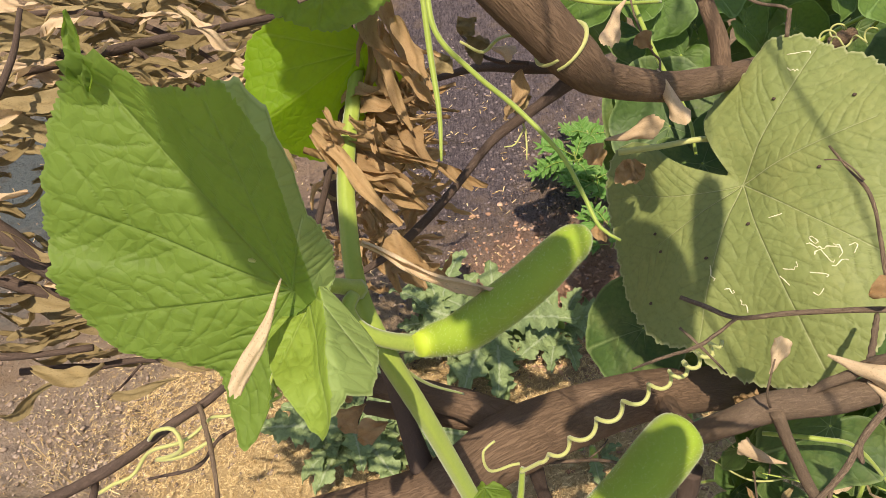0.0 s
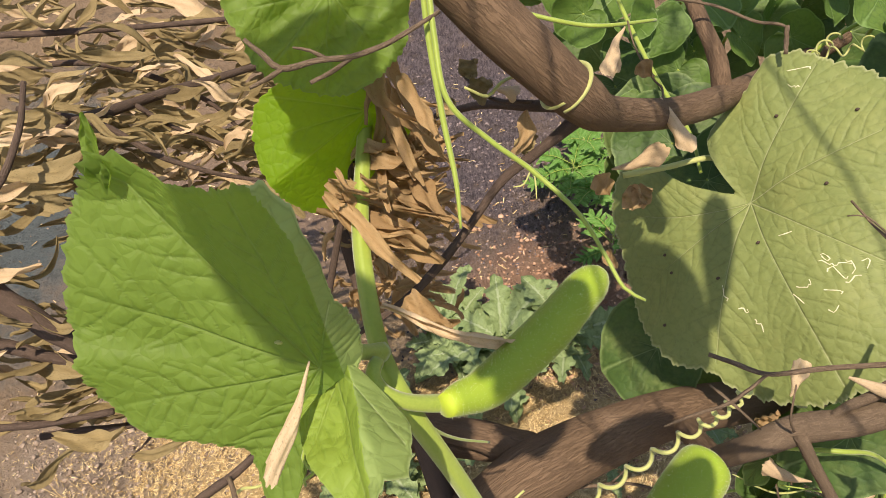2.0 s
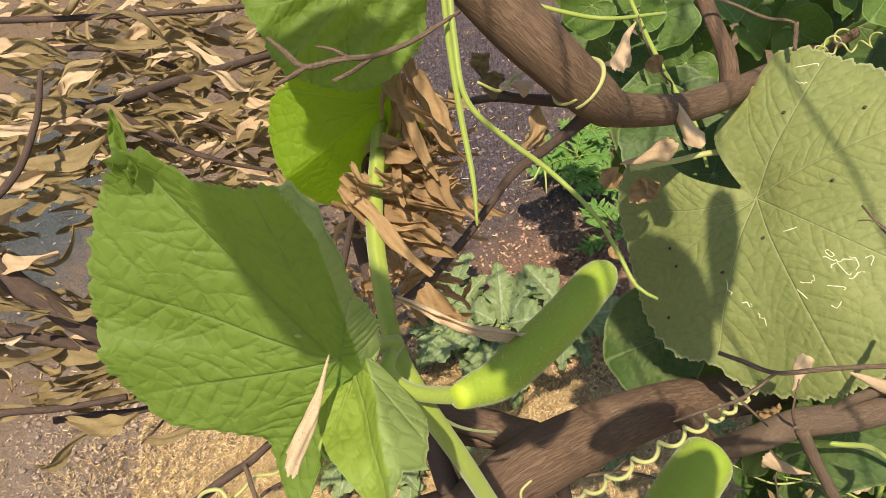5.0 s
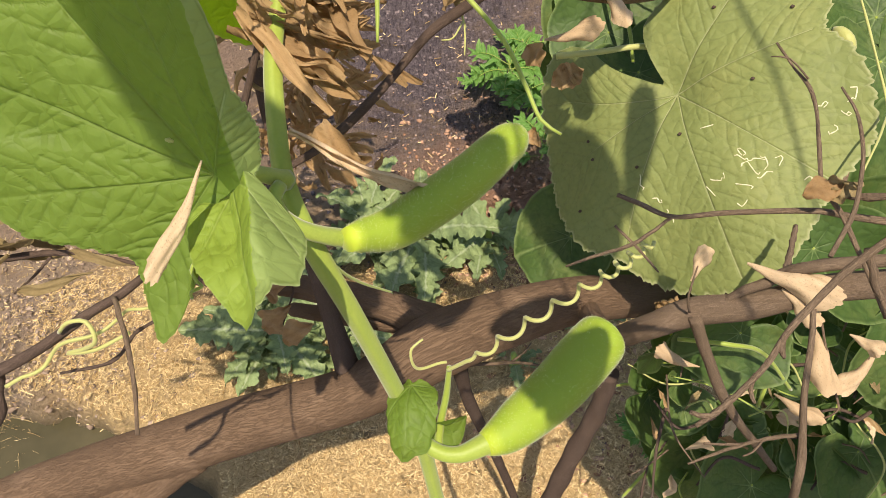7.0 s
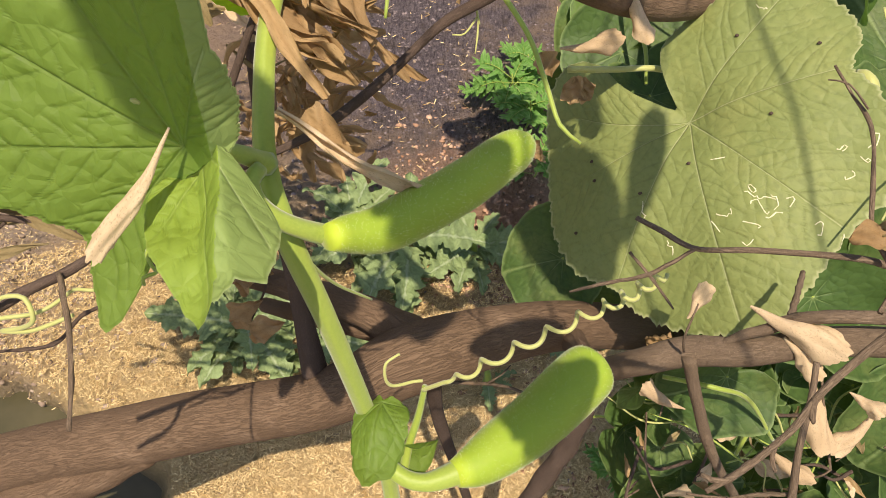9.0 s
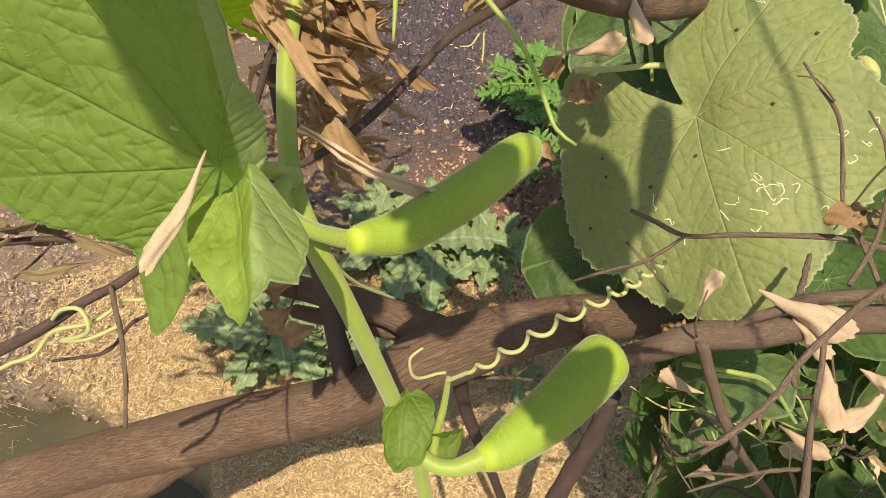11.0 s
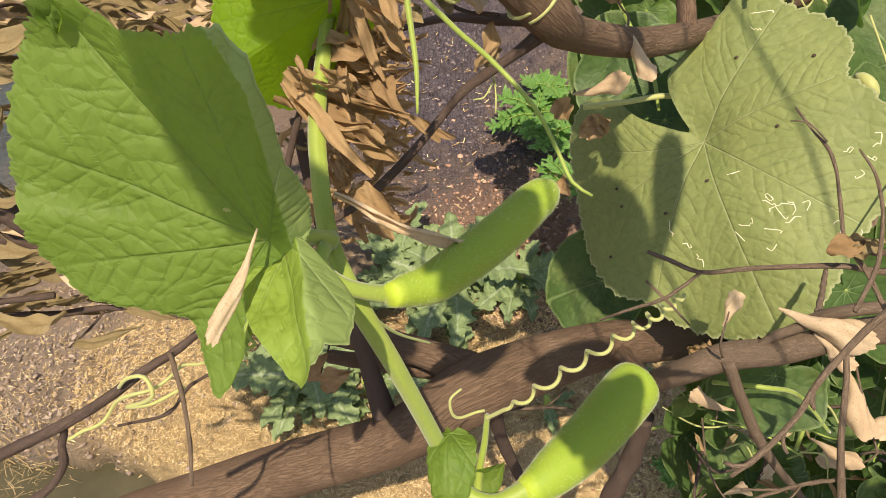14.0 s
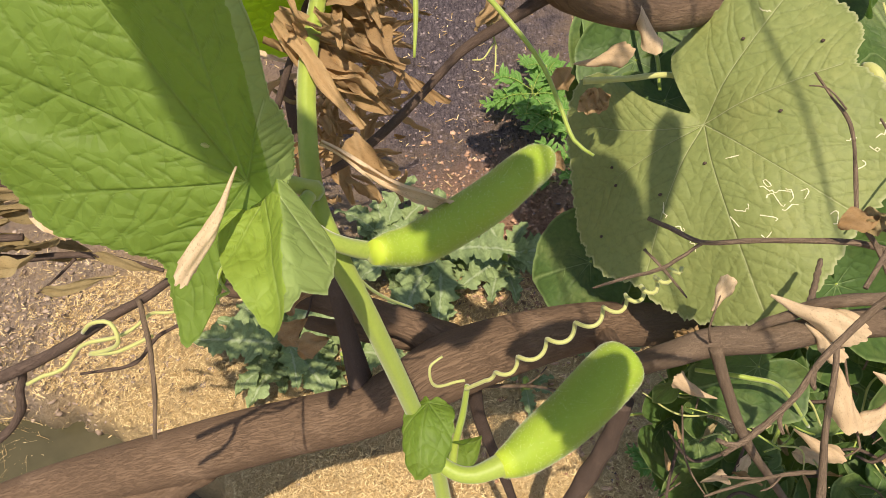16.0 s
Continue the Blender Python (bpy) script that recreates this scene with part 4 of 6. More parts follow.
leafy(heap, [(-0.052, 0.379, 1.252), (-0.044, 0.379, 1.240), (-0.039, 0.377, 1.224)], 22, STRAP, 72, (0.7, 1.1), 1, 0.022, (0.85, -0.15, -0.15), 0.5)
leafy(heap, [(-0.039, 0.408, 1.237), (-0.028, 0.409, 1.211), (-0.028, 0.403, 1.194)], 20, STRAP, 73, (0.6, 1.0), 1, 0.025, (0.8, -0.2, -0.2), 0.6)
leafy(heap, [(-0.025, 0.415, 1.318), (-0.022, 0.402, 1.302), (-0.026, 0.390, 1.286)], 9, STRAP, 74, (0.9, 1.3), 1, 0.012, (0.12, -0.65, -0.5), 0.22)
leafy(heap, [(-0.009, 0.438, 1.285), (-0.016, 0.421, 1.272), (-0.008, 0.427, 1.250)], 8, STRAP, 79, (0.6, 1.0), 1, 0.02, (0.2, -0.6, -0.4), 0.35)
leafy(heap, [(-0.065, 0.493, 1.127), (-0.056, 0.492, 1.074), (-0.052, 0.479, 1.038), (-0.067, 0.459, 1.023)], 80, STRAP_PALE, 75, (0.6, 1.25), 1, 0.05, (0.8, -0.1, -0.1), 0.75)
leafy(heap, [(-0.090, 0.409, 1.112), (-0.068, 0.404, 1.081), (-0.041, 0.394, 1.072)], 34, STRAP_PALE, 76, (0.6, 1.1), 1, 0.035, (0.6, -0.3, -0.1), 0.8)
leafy(heap, [(-0.140, 0.586, 1.090), (-0.099, 0.609, 1.068), (-0.077, 0.602, 1.061)], 18, STRAP_PALE, 77, (0.8, 1.4), 1, 0.04, (0.9, 0.1, 0.0), 0.5)
part("rolled_leaf", curled((-0.041, 0.275, 1.234), (0.035, 0.265, 1.185), E_N, 0.015, 330, 1.0, 0.05, 5, 24, 11, 0.75), M_PALE, heap, "tightly rolled dead leaf")
part("rolled_leaf", curled((-0.027, 0.284, 1.226), (-0.001, 0.273, 1.202), E_N, 0.022, 300, 1.0, 0.05, 6, 18, 9, 0.6), M_BROWN, heap, "tightly rolled dead leaf")

# ---- more leaves of the climbing vine ----
BACKLIT = [(0, .082), (350, .082), (335, .079), (320, .074), (304, .057), (285, .034), (265, .020), (240, .012), (200, .007), (150, .010), (130, .020), (100, .048), (75, .082), (55, .104), (40, .104), (20, .092)]


def fold_back(p):
    """One half hangs down behind the rib."""
    q = p.copy()
    below = np.clip(q[:, 1], 0, None)
    q[:, 2] -= 0.80 * below
    q[:, 1] -= 0.45 * below
    return q


def pleated(p):
    """Crumpled lengthwise, with the rim rolled in."""
    q = p.copy()
    q[:, 2] += 0.0035 * np.sin(q[:, 1] * 260 + 40 * q[:, 0]) + 0.003 * np.sin(q[:, 0] * 190 + 1) * np.sin(q[:, 1] * 90) - 2.2 * q[:, 1] ** 2
    return q


part("leaf", leaf_shape((-0.036, 0.395, 1.284), (-0.113, 0.372, 1.248), (-0.025, 0.358, 1.241), BACKLIT, (0, -22, -45, 35, 70), fold_back, 0.02, 34, 200, 0.0009, 0.01, 21, 0.0004, 5), M_GLOW, vine, "bright yellow green young leaf hanging in folds")
part("leaf", leaf_shape((-0.040, 0.397, 1.369), (-0.088, 0.359, 1.341), (-0.017, 0.389, 1.342), [(d, 0.060 * r) for d, r in GOURD_LEAF], (0, 38, -38, 80, -80), pleated, 0.03, 40, 200, 0.0009, 0.08, 23, 0.0004, 5), M_FRONT, vine, "crumpled shaded leaf")

# an unseen shoot, added overhead so that its leaves shade the fruits and leaves below
def shade_caster_leaf(base, tip, far, scale, slim=1.0):
    """An unseen leaf added square to the sun; base and tip are where its shadow falls."""
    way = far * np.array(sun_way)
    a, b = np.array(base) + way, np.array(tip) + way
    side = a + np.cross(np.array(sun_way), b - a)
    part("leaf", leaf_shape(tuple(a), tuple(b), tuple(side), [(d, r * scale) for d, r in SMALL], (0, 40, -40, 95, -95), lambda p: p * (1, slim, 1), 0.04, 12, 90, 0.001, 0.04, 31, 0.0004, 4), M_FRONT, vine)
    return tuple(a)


roots = [shade_caster_leaf((-0.046, 0.212, 1.316), (-0.092, 0.256, 1.410), 0.72, 1.35, 0.8),
         shade_caster_leaf((0.022, 0.243, 1.190), (0.085, 0.311, 1.164), 0.74, 1.15),
         shade_caster_leaf((0.114, 0.182, 1.027), (0.173, 0.245, 1.013), 0.75, 0.92, 1.0),
         shade_caster_leaf((-0.027, 0.369, 1.359), (-0.086, 0.363, 1.357), 0.62, 0.75),
         shade_caster_leaf((0.195, 0.368, 0.795), (0.022, 0.318, 0.840), 0.95, 1.2, 0.7),
         shade_caster_leaf((0.267, 0.520, 0.981), (0.242, 0.409, 0.919), 0.92, 1.35, 0.36),
         shade_caster_leaf((0.180, 0.520, 0.918), (0.230, 0.377, 0.896), 0.96, 1.65, 0.75),
         shade_caster_leaf((0.182, 0.625, 0.947), (0.226, 0.524, 0.949), 0.90, 1.15, 0.45),
         shade_caster_leaf((0.500, 0.844, 0.940), (0.340, 0.872, 0.971), 1.08, 1.8),
         shade_caster_leaf((0.376, 0.221, 0.532), (0.589, 0.340, 0.674), 1.0, 2.2),
         shade_caster_leaf((0.448, 0.216, 0.473), (0.658, 0.266, 0.571), 1.0, 2.0)]
# unseen shoot and stalks, added only to carry the shading leaves
CASTER_SHOOT = [(-0.05, 0.50, 1.42), (-0.06, 0.54, 1.66), (0.05, 0.52, 1.95), (0.28, 0.46, 2.15), (0.55, 0.42, 2.25), (0.85, 0.38, 2.22)]
part("shoot", tube([(-0.035, 0.428, 1.284), *CASTER_SHOOT], [0.0045, 0.004, 0.004, 0.0036, 0.003, 0.003, 0.0025], 8, 0.01), M_STEM, vine)
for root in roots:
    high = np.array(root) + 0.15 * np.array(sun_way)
    joint = min(CASTER_SHOOT[2:], key=lambda p: np.linalg.norm(np.array(p) - high))
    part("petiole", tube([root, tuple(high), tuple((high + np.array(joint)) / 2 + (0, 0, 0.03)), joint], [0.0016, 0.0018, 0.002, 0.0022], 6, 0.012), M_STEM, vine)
part("leaf", leaf_shape((0.018, 0.188, 1.068), (0.008, 0.124, 1.073), (0.036, 0.148, 1.077), [(d, 0.60 * r) for d, r in SMALL], (0, 40, -40, 95, -95), fold_small, 0.05, 16, 90, 0.001, 0.05, 24, 0.0005), M_FRONT, vine, "small folded leaf on the stem")
part("leaf", gourd_leaf((0.037, 0.172, 1.026), (0.059, 0.176, 1.024), (0.052, 0.179, 1.037), 0.021, 0.8, 0.1, 26, 60, 10), M_FRONT, vine)
part("dead_leaf", funnel_leaf((-0.061, 0.199, 1.306), (-0.079, 0.158, 1.290), (0.2, -0.6, 0.7), 0.0092, 215, 0.05, 8, 24, 26), M_PALE, vine, "folded pale brown dead leaf")
part("shoot", tube([(0.034, 0.156, 1.016), (0.037, 0.172, 1.032), (0.042, 0.185, 1.052), (0.045, 0.196, 1.077)], [0.0035, 0.003, 0.0026, 0.002], 8, 0.003), M_STEM, vine)
part("tendril", coil([(0.044, 0.194, 1.076), (0.065, 0.192, 1.105), (0.097, 0.192, 1.153), (0.125, 0.193, 1.190), (0.139, 0.192, 1.213), (0.151, 0.195, 1.228)], 0.0034, 9.5, 0.0014, 0.12), M_TENDRIL, vine, "pale coiled tendril")
part("tendril", coil([(0.043, 0.197, 1.083), (0.024, 0.191, 1.091), (0.019, 0.197, 1.106), (0.028, 0.202, 1.110)], 0.001, 1, 0.0011), M_TENDRIL, vine)
part("tendril", tube([(0.014, 0.355, 1.398), (0.013, 0.333, 1.373), (0.014, 0.306, 1.345), (0.016, 0.281, 1.324), (0.015, 0.262, 1.309)], [0.0016, 0.0018, 0.0017, 0.0014, 0.0007], 7, 0.004), M_STEM, vine, "straight hanging green tendril")
part("tendril", tube([(0.017, 0.354, 1.397), (0.016, 0.328, 1.376), (0.018, 0.304, 1.356), (0.035, 0.292, 1.338), (0.055, 0.282, 1.321), (0.074, 0.261, 1.308), (0.083, 0.241, 1.298), (0.089, 0.225, 1.291), (0.098, 0.218, 1.288)], [0.0016, 0.0016, 0.0015, 0.0014, 0.0014, 0.0012, 0.0011, 0.0010, 0.0007], 7, 0.004), M_STEM, vine, "long green tendril")
part("tendril", coil([(-0.064, 0.216, 1.259), (-0.071, 0.204, 1.251), (-0.077, 0.179, 1.247), (-0.078, 0.167, 1.244)], 0.003, 2, 0.0011, 0.3), M_STEM, vine)
part("tendril", tube([(-0.035, 0.229, 1.207), (-0.022, 0.222, 1.178), (-0.010, 0.228, 1.145), (0.009, 0.241, 1.105)], [0.0012, 0.0012, 0.001, 0.0008], 7, 0.004), M_STEM, vine)

loop = thing("tendril_ring", (0.099, 0.410, 1.267), "pale dry tendril wound round the bent branch", "tendril")


def ring(centre, along, radius, thick):
    """A tendril wound once round a branch."""
    t = Vector(along).normalized()
    a = t.cross((0, 0, 1)).normalized()
    b = t.cross(a)
    return tube([tuple(Vector(centre) + radius * (math.cos(q) * a + math.sin(q) * b) + t * 0.0012 * q) for q in np.linspace(0, 2.1 * math.pi, 26)], [thick * 0.8, thick, thick * 0.7], 7, 0.003)


part("ring", ring((0.098, 0.443, 1.241), np.array((0.109, 0.442, 1.227)) - np.array((0.074, 0.446, 1.273)), 0.0205, 0.0021), M_TENDRIL, loop)
part("tail", tube([(0.028, 0.460, 1.237), (0.044, 0.462, 1.224), (0.056, 0.469, 1.229), (0.070, 0.479, 1.223), (0.091, 0.460, 1.218)], [0.001, 0.0014, 0.0014, 0.0012, 0.001], 7, 0.004), M_TENDRIL, loop)

# ---- twigs round the vine ----
def twig(at, label, rods, mat=None, leaves=()):
    ob = thing("twig", at, label, "twig")
    for k, (points, radii) in enumerate(rods):
        part("stalk" if k == 0 else "side_twig", tube(points, [0.85 * r for r in radii], 9, 0.003, lumps=0.15, seed=90 + k), mat or M_TWIG, ob)
    for points, width, roll, seed, kind in leaves:
        if kind is M_PALE:
            part("dry_leaf", funnel_leaf(points[0], points[1], (-0.2, -0.5, 0.8), width * 0.56, 250 + 0.2 * roll, 0.05, seed, 24, 30), kind, ob)
        else:
            part("dry_leaf", curled(points[0], points[1], E_N, width, roll, 1.0, 0.12, seed, 18, 9), kind, ob)
    return ob


twig((0.000, 0.322, 1.384), "tan knotty twig across the top of the vine", [
    ([(-0.071, 0.319, 1.398), (-0.064, 0.313, 1.393), (-0.056, 0.307, 1.388), (-0.039, 0.308, 1.388), (-0.024, 0.312, 1.384), (-0.011, 0.319, 1.382), (0.000, 0.322, 1.384), (0.020, 0.339, 1.383)], [0.0012, 0.0017, 0.0018, 0.0017, 0.0017, 0.0016, 0.0015, 0.0012]),
    ([(-0.054, 0.307, 1.388), (-0.062, 0.302, 1.387), (-0.070, 0.297, 1.387)], [0.0016, 0.0014, 0.0009]),
    ([(-0.024, 0.312, 1.383), (-0.034, 0.306, 1.382), (-0.043, 0.300, 1.382)], [0.0014, 0.0013, 0.0010]),
    ([(-0.034, 0.310, 1.386), (-0.041, 0.312, 1.391), (-0.049, 0.314, 1.393)], [0.0012, 0.0009, 0.0006])], M_GREY)
t_low = twig((-0.209, 0.172, 1.164), "thin brown twig held by coiled tendrils", [
    ([(-0.267, 0.154, 1.151), (-0.209, 0.172, 1.165), (-0.170, 0.191, 1.177), (-0.143, 0.202, 1.186), (-0.125, 0.212, 1.193), (-0.104, 0.229, 1.192)], [0.0045, 0.004, 0.0036, 0.0032, 0.0028, 0.002]),
    ([(-0.263, 0.133, 1.114), (-0.225, 0.153, 1.128), (-0.215, 0.168, 1.150), (-0.208, 0.173, 1.165)], [0.003, 0.003, 0.0028, 0.0026]),
    
    ([(-0.194, 0.186, 1.127), (-0.158, 0.186, 1.140), (-0.140, 0.195, 1.157), (-0.119, 0.197, 1.172)], [0.001, 0.0014, 0.0014, 0.001])])
part("side_twig", tube([(-0.141, 0.201, 1.191), (-0.136, 0.189, 1.190), (-0.131, 0.165, 1.175), (-0.130, 0.134, 1.155)], [0.0014, 0.0016, 0.0013, 0.0011], 8, 0.004, lumps=0.1), M_GREY, t_low)
part("tendril", coil([(-0.206, 0.165, 1.160), (-0.183, 0.175, 1.167), (-0.160, 0.187, 1.176), (-0.135, 0.194, 1.181), (-0.121, 0.201, 1.186)], 0.003, 2.2, 0.0012, 0.1), M_TENDRIL, t_low)
part("tendril", tube([(-0.172, 0.186, 1.181), (-0.165, 0.188, 1.188), (-0.155, 0.188, 1.188), (-0.151, 0.180, 1.181), (-0.161, 0.180, 1.171), (-0.173, 0.181, 1.165), (-0.155, 0.179, 1.171), (-0.135, 0.186, 1.176)], [0.0011, 0.0013, 0.0013, 0.0011], 7, 0.003), M_TENDRIL, t_low)
twig((-0.305, 0.327, 1.046), "bare dark twig over dry ground", [
    ([(-0.373, 0.328, 1.043), (-0.305, 0.327, 1.045), (-0.247, 0.326, 1.047), (-0.193, 0.315, 1.042)], [0.004, 0.0035, 0.003, 0.002]),
    ([(-0.265, 0.325, 1.045), (-0.282, 0.315, 1.033), (-0.301, 0.307, 1.021)], [0.0016, 0.0012, 0.0009])], None,
    [(((-0.299, 0.307, 1.021), (-0.232, 0.311, 1.038)), 0.010, 60, 3, M_DRY), (((-0.251, 0.328, 1.048), (-0.198, 0.314, 1.042)), 0.010, 90, 4, M_DRY)])
twig((0.238, 0.171, 1.280), "knotty grey brown twig in front of the large leaf", [
    ([(0.123, 0.194, 1.271), (0.131, 0.188, 1.272), (0.144, 0.180, 1.272), (0.160, 0.175, 1.279), (0.179, 0.170, 1.286), (0.200, 0.164, 1.293), (0.216, 0.161, 1.291), (0.245, 0.156, 1.289)], [0.00120, 0.00142, 0.00130, 0.00142, 0.00147, 0.00163, 0.00190, 0.00218]),
    ([(0.145, 0.179, 1.272), (0.129, 0.174, 1.259), (0.114, 0.175, 1.249), (0.100, 0.175, 1.240)], [0.00098, 0.00109, 0.00098, 0.00066]),
    ([(0.122, 0.184, 1.260), (0.131, 0.172, 1.258), (0.140, 0.162, 1.252)], [0.00076, 0.00087, 0.00054]),
    ([(0.186, 0.226, 1.331), (0.191, 0.213, 1.328), (0.196, 0.201, 1.325), (0.197, 0.186, 1.316), (0.198, 0.169, 1.305), (0.207, 0.154, 1.296), (0.216, 0.117, 1.283)], [0.00054, 0.00076, 0.00098, 0.00098, 0.00109, 0.00120, 0.00130]),
    ([(0.181, 0.218, 1.331), (0.188, 0.215, 1.332), (0.194, 0.206, 1.329)], [0.00033, 0.00043, 0.00054]),
    ([(0.203, 0.197, 1.333), (0.207, 0.183, 1.329), (0.205, 0.164, 1.321), (0.200, 0.149, 1.312), (0.186, 0.132, 1.310)], [0.00054, 0.00087, 0.00103, 0.00120, 0.00120]),
    ([(0.193, 0.166, 1.304), (0.203, 0.165, 1.303), (0.212, 0.159, 1.309), (0.220, 0.154, 1.316)], [0.00109, 0.00163, 0.00196, 0.00163])], M_GREY,
    [(((0.189, 0.166, 1.303), (0.205, 0.166, 1.309)), 0.011, 150, 11, M_BROWN),
     (((0.198, 0.167, 1.304), (0.210, 0.164, 1.312)), 0.014, 170, 14, M_DRY)])
twig((0.213, 0.141, 1.302), "pale brown twig close by with broken side shoots", [
    ([(0.135, 0.084, 1.264), (0.147, 0.090, 1.268), (0.162, 0.101, 1.276), (0.174, 0.113, 1.283), (0.187, 0.124, 1.291), (0.201, 0.133, 1.303), (0.225, 0.144, 1.317)], [0.0012, 0.0015, 0.0015, 0.0016, 0.0018, 0.0020, 0.0021]),
    ([(0.160, 0.100, 1.275), (0.158, 0.095, 1.271), (0.159, 0.090, 1.269)], [0.0010, 0.0012, 0.0008]),
    ([(0.172, 0.112, 1.283), (0.171, 0.107, 1.280), (0.172, 0.105, 1.278)], [0.0014, 0.0014, 0.0010]),
    ([(0.151, 0.093, 1.270), (0.141, 0.087, 1.266), (0.133, 0.089, 1.267)], [0.0014, 0.0016, 0.0010]),
    ([(0.205, 0.137, 1.305), (0.211, 0.124, 1.292), (0.220, 0.108, 1.282)], [0.002, 0.0018, 0.0016])], M_GREY)
twig((0.316, 0.123, 0.941), "tan dry stalk with forked side shoots", [
    ([(0.699, 0.203, 0.0), (0.466, 0.081, 0.507), (0.353, 0.111, 0.817), *[(0.316, 0.124, 0.941), (0.314, 0.148, 0.980), (0.314, 0.182, 1.013), (0.322, 0.218, 1.036), (0.325, 0.237, 1.048)]], [0.005, 0.005, 0.0042, 0.0042, 0.004, 0.003, 0.0028, 0.0026]),
    ([(0.315, 0.160, 0.987), (0.296, 0.161, 0.981), (0.267, 0.158, 0.973), (0.233, 0.152, 0.956)], [0.002, 0.002, 0.0017, 0.0012]),
    ([(0.276, 0.159, 0.974), (0.254, 0.161, 0.974), (0.243, 0.162, 0.974)], [0.0014, 0.0012, 0.0009]),
    ([(0.287, 0.159, 0.980), (0.278, 0.152, 0.976), (0.269, 0.149, 0.979)], [0.001, 0.001, 0.0008]),
    ([(0.353, 0.246, 1.004), (0.357, 0.218, 0.986), (0.368, 0.193, 0.959), (0.367, 0.187, 0.955), (0.358, 0.185, 0.941)], [0.0012, 0.0012, 0.0012, 0.001, 0.001])], M_GREY,
    [(((0.350, 0.252, 0.995), (0.353, 0.206, 0.978)), 0.040, 150, 21, M_PALE), (((0.321, 0.207, 0.952), (0.347, 0.185, 0.952)), 0.026, 200, 22, M_PALE),
     (((0.375, 0.236, 0.999), (0.392, 0.220, 1.002)), 0.026, 80, 23, M_PALE), (((0.397, 0.225, 0.994), (0.369, 0.201, 0.976)), 0.026, 90, 24, M_PALE),
     (((0.258, 0.184, 0.884), (0.273, 0.182, 0.908)), 0.022, 150, 25, M_PALE)])
twig((0.412, 0.285, 1.022), "bare grey branch with pale curled dead leaves", [
    ([(0.271, 0.269, 0.995), (0.296, 0.272, 1.022), (0.319, 0.275, 1.036), (0.336, 0.269, 1.057), (0.397, 0.260, 1.077)], [0.003, 0.005, 0.0055, 0.006, 0.006]),
    ([(0.319, 0.275, 1.036), (0.335, 0.302, 1.030), (0.350, 0.328, 1.023)], [0.003, 0.003, 0.0025]),
    ([(0.250, 0.265, 0.998), (0.244, 0.267, 1.017), (0.245, 0.274, 1.033), (0.250, 0.285, 1.040)], [0.0012, 0.0012, 0.001, 0.0008])], M_GREY,
    [(((0.292, 0.287, 1.036), (0.341, 0.253, 1.043)), 0.044, 130, 31, M_PALE), (((0.316, 0.265, 1.030), (0.336, 0.242, 1.023)), 0.030, 60, 32, M_PALE),
     (((0.264, 0.302, 0.984), (0.275, 0.320, 1.003)), 0.030, 150, 33, M_PALE), (((0.248, 0.307, 0.926), (0.266, 0.308, 0.941)), 0.026, 150, 34, M_BROWN),
     (((0.296, 0.268, 0.870), (0.256, 0.281, 0.887)), 0.030, 130, 35, M_PALE)])
twig((0.193, 0.521, 1.142), "withered stalk with curled pale leaves hanging from the branch", [
    ([(0.184, 0.551, 1.161), (0.197, 0.536, 1.148), (0.201, 0.532, 1.144), (0.199, 0.520, 1.141)], [0.001, 0.0011, 0.0012, 0.0012]),
    ([(0.183, 0.593, 1.176), (0.183, 0.569, 1.169), (0.190, 0.551, 1.154)], [0.001, 0.001, 0.001])], M_GREY,
    [(((0.196, 0.519, 1.146), (0.211, 0.483, 1.122)), 0.030, 200, 41, M_PALE), (((0.181, 0.546, 1.163), (0.195, 0.537, 1.155)), 0.02, 300, 42, M_BROWN),
     (((0.149, 0.490, 1.095), (0.190, 0.492, 1.105)), 0.032, 120, 43, M_PALE), (((0.180, 0.589, 1.173), (0.162, 0.560, 1.151)), 0.03, 130, 44, M_PALE),
     (((0.135, 0.494, 1.086), (0.146, 0.479, 1.073)), 0.024, 160, 45, M_BROWN), (((0.182, 0.523, 1.014), (0.200, 0.521, 1.024)), 0.03, 180, 46, M_BROWN),
     (((0.171, 0.525, 1.018), (0.193, 0.513, 1.018)), 0.03, 220, 47, M_BROWN), (((0.146, 0.483, 0.985), (0.153, 0.463, 0.981)), 0.02, 220, 48, M_BROWN)])
twig((0.072, 0.461, 1.181), "small dead flower stalk caught on the branch", [
    ([(0.069, 0.456, 1.177), (0.071, 0.445, 1.168), (0.074, 0.436, 1.161)], [0.0012, 0.0011, 0.0009]),
    ([(0.072, 0.440, 1.164), (0.064, 0.430, 1.157), (0.055, 0.429, 1.156)], [0.0008, 0.0008, 0.0006]),
    ([(0.073, 0.439, 1.163), (0.073, 0.429, 1.155), (0.072, 0.420, 1.148)], [0.0008, 0.0008, 0.0006])], M_TENDRIL,
    [(((0.065, 0.450, 1.173), (0.078, 0.452, 1.187)), 0.02, 160, 51, M_DRY), (((0.075, 0.459, 1.206), (0.059, 0.437, 1.176)), 0.016, 120, 52, M_BROWN)])
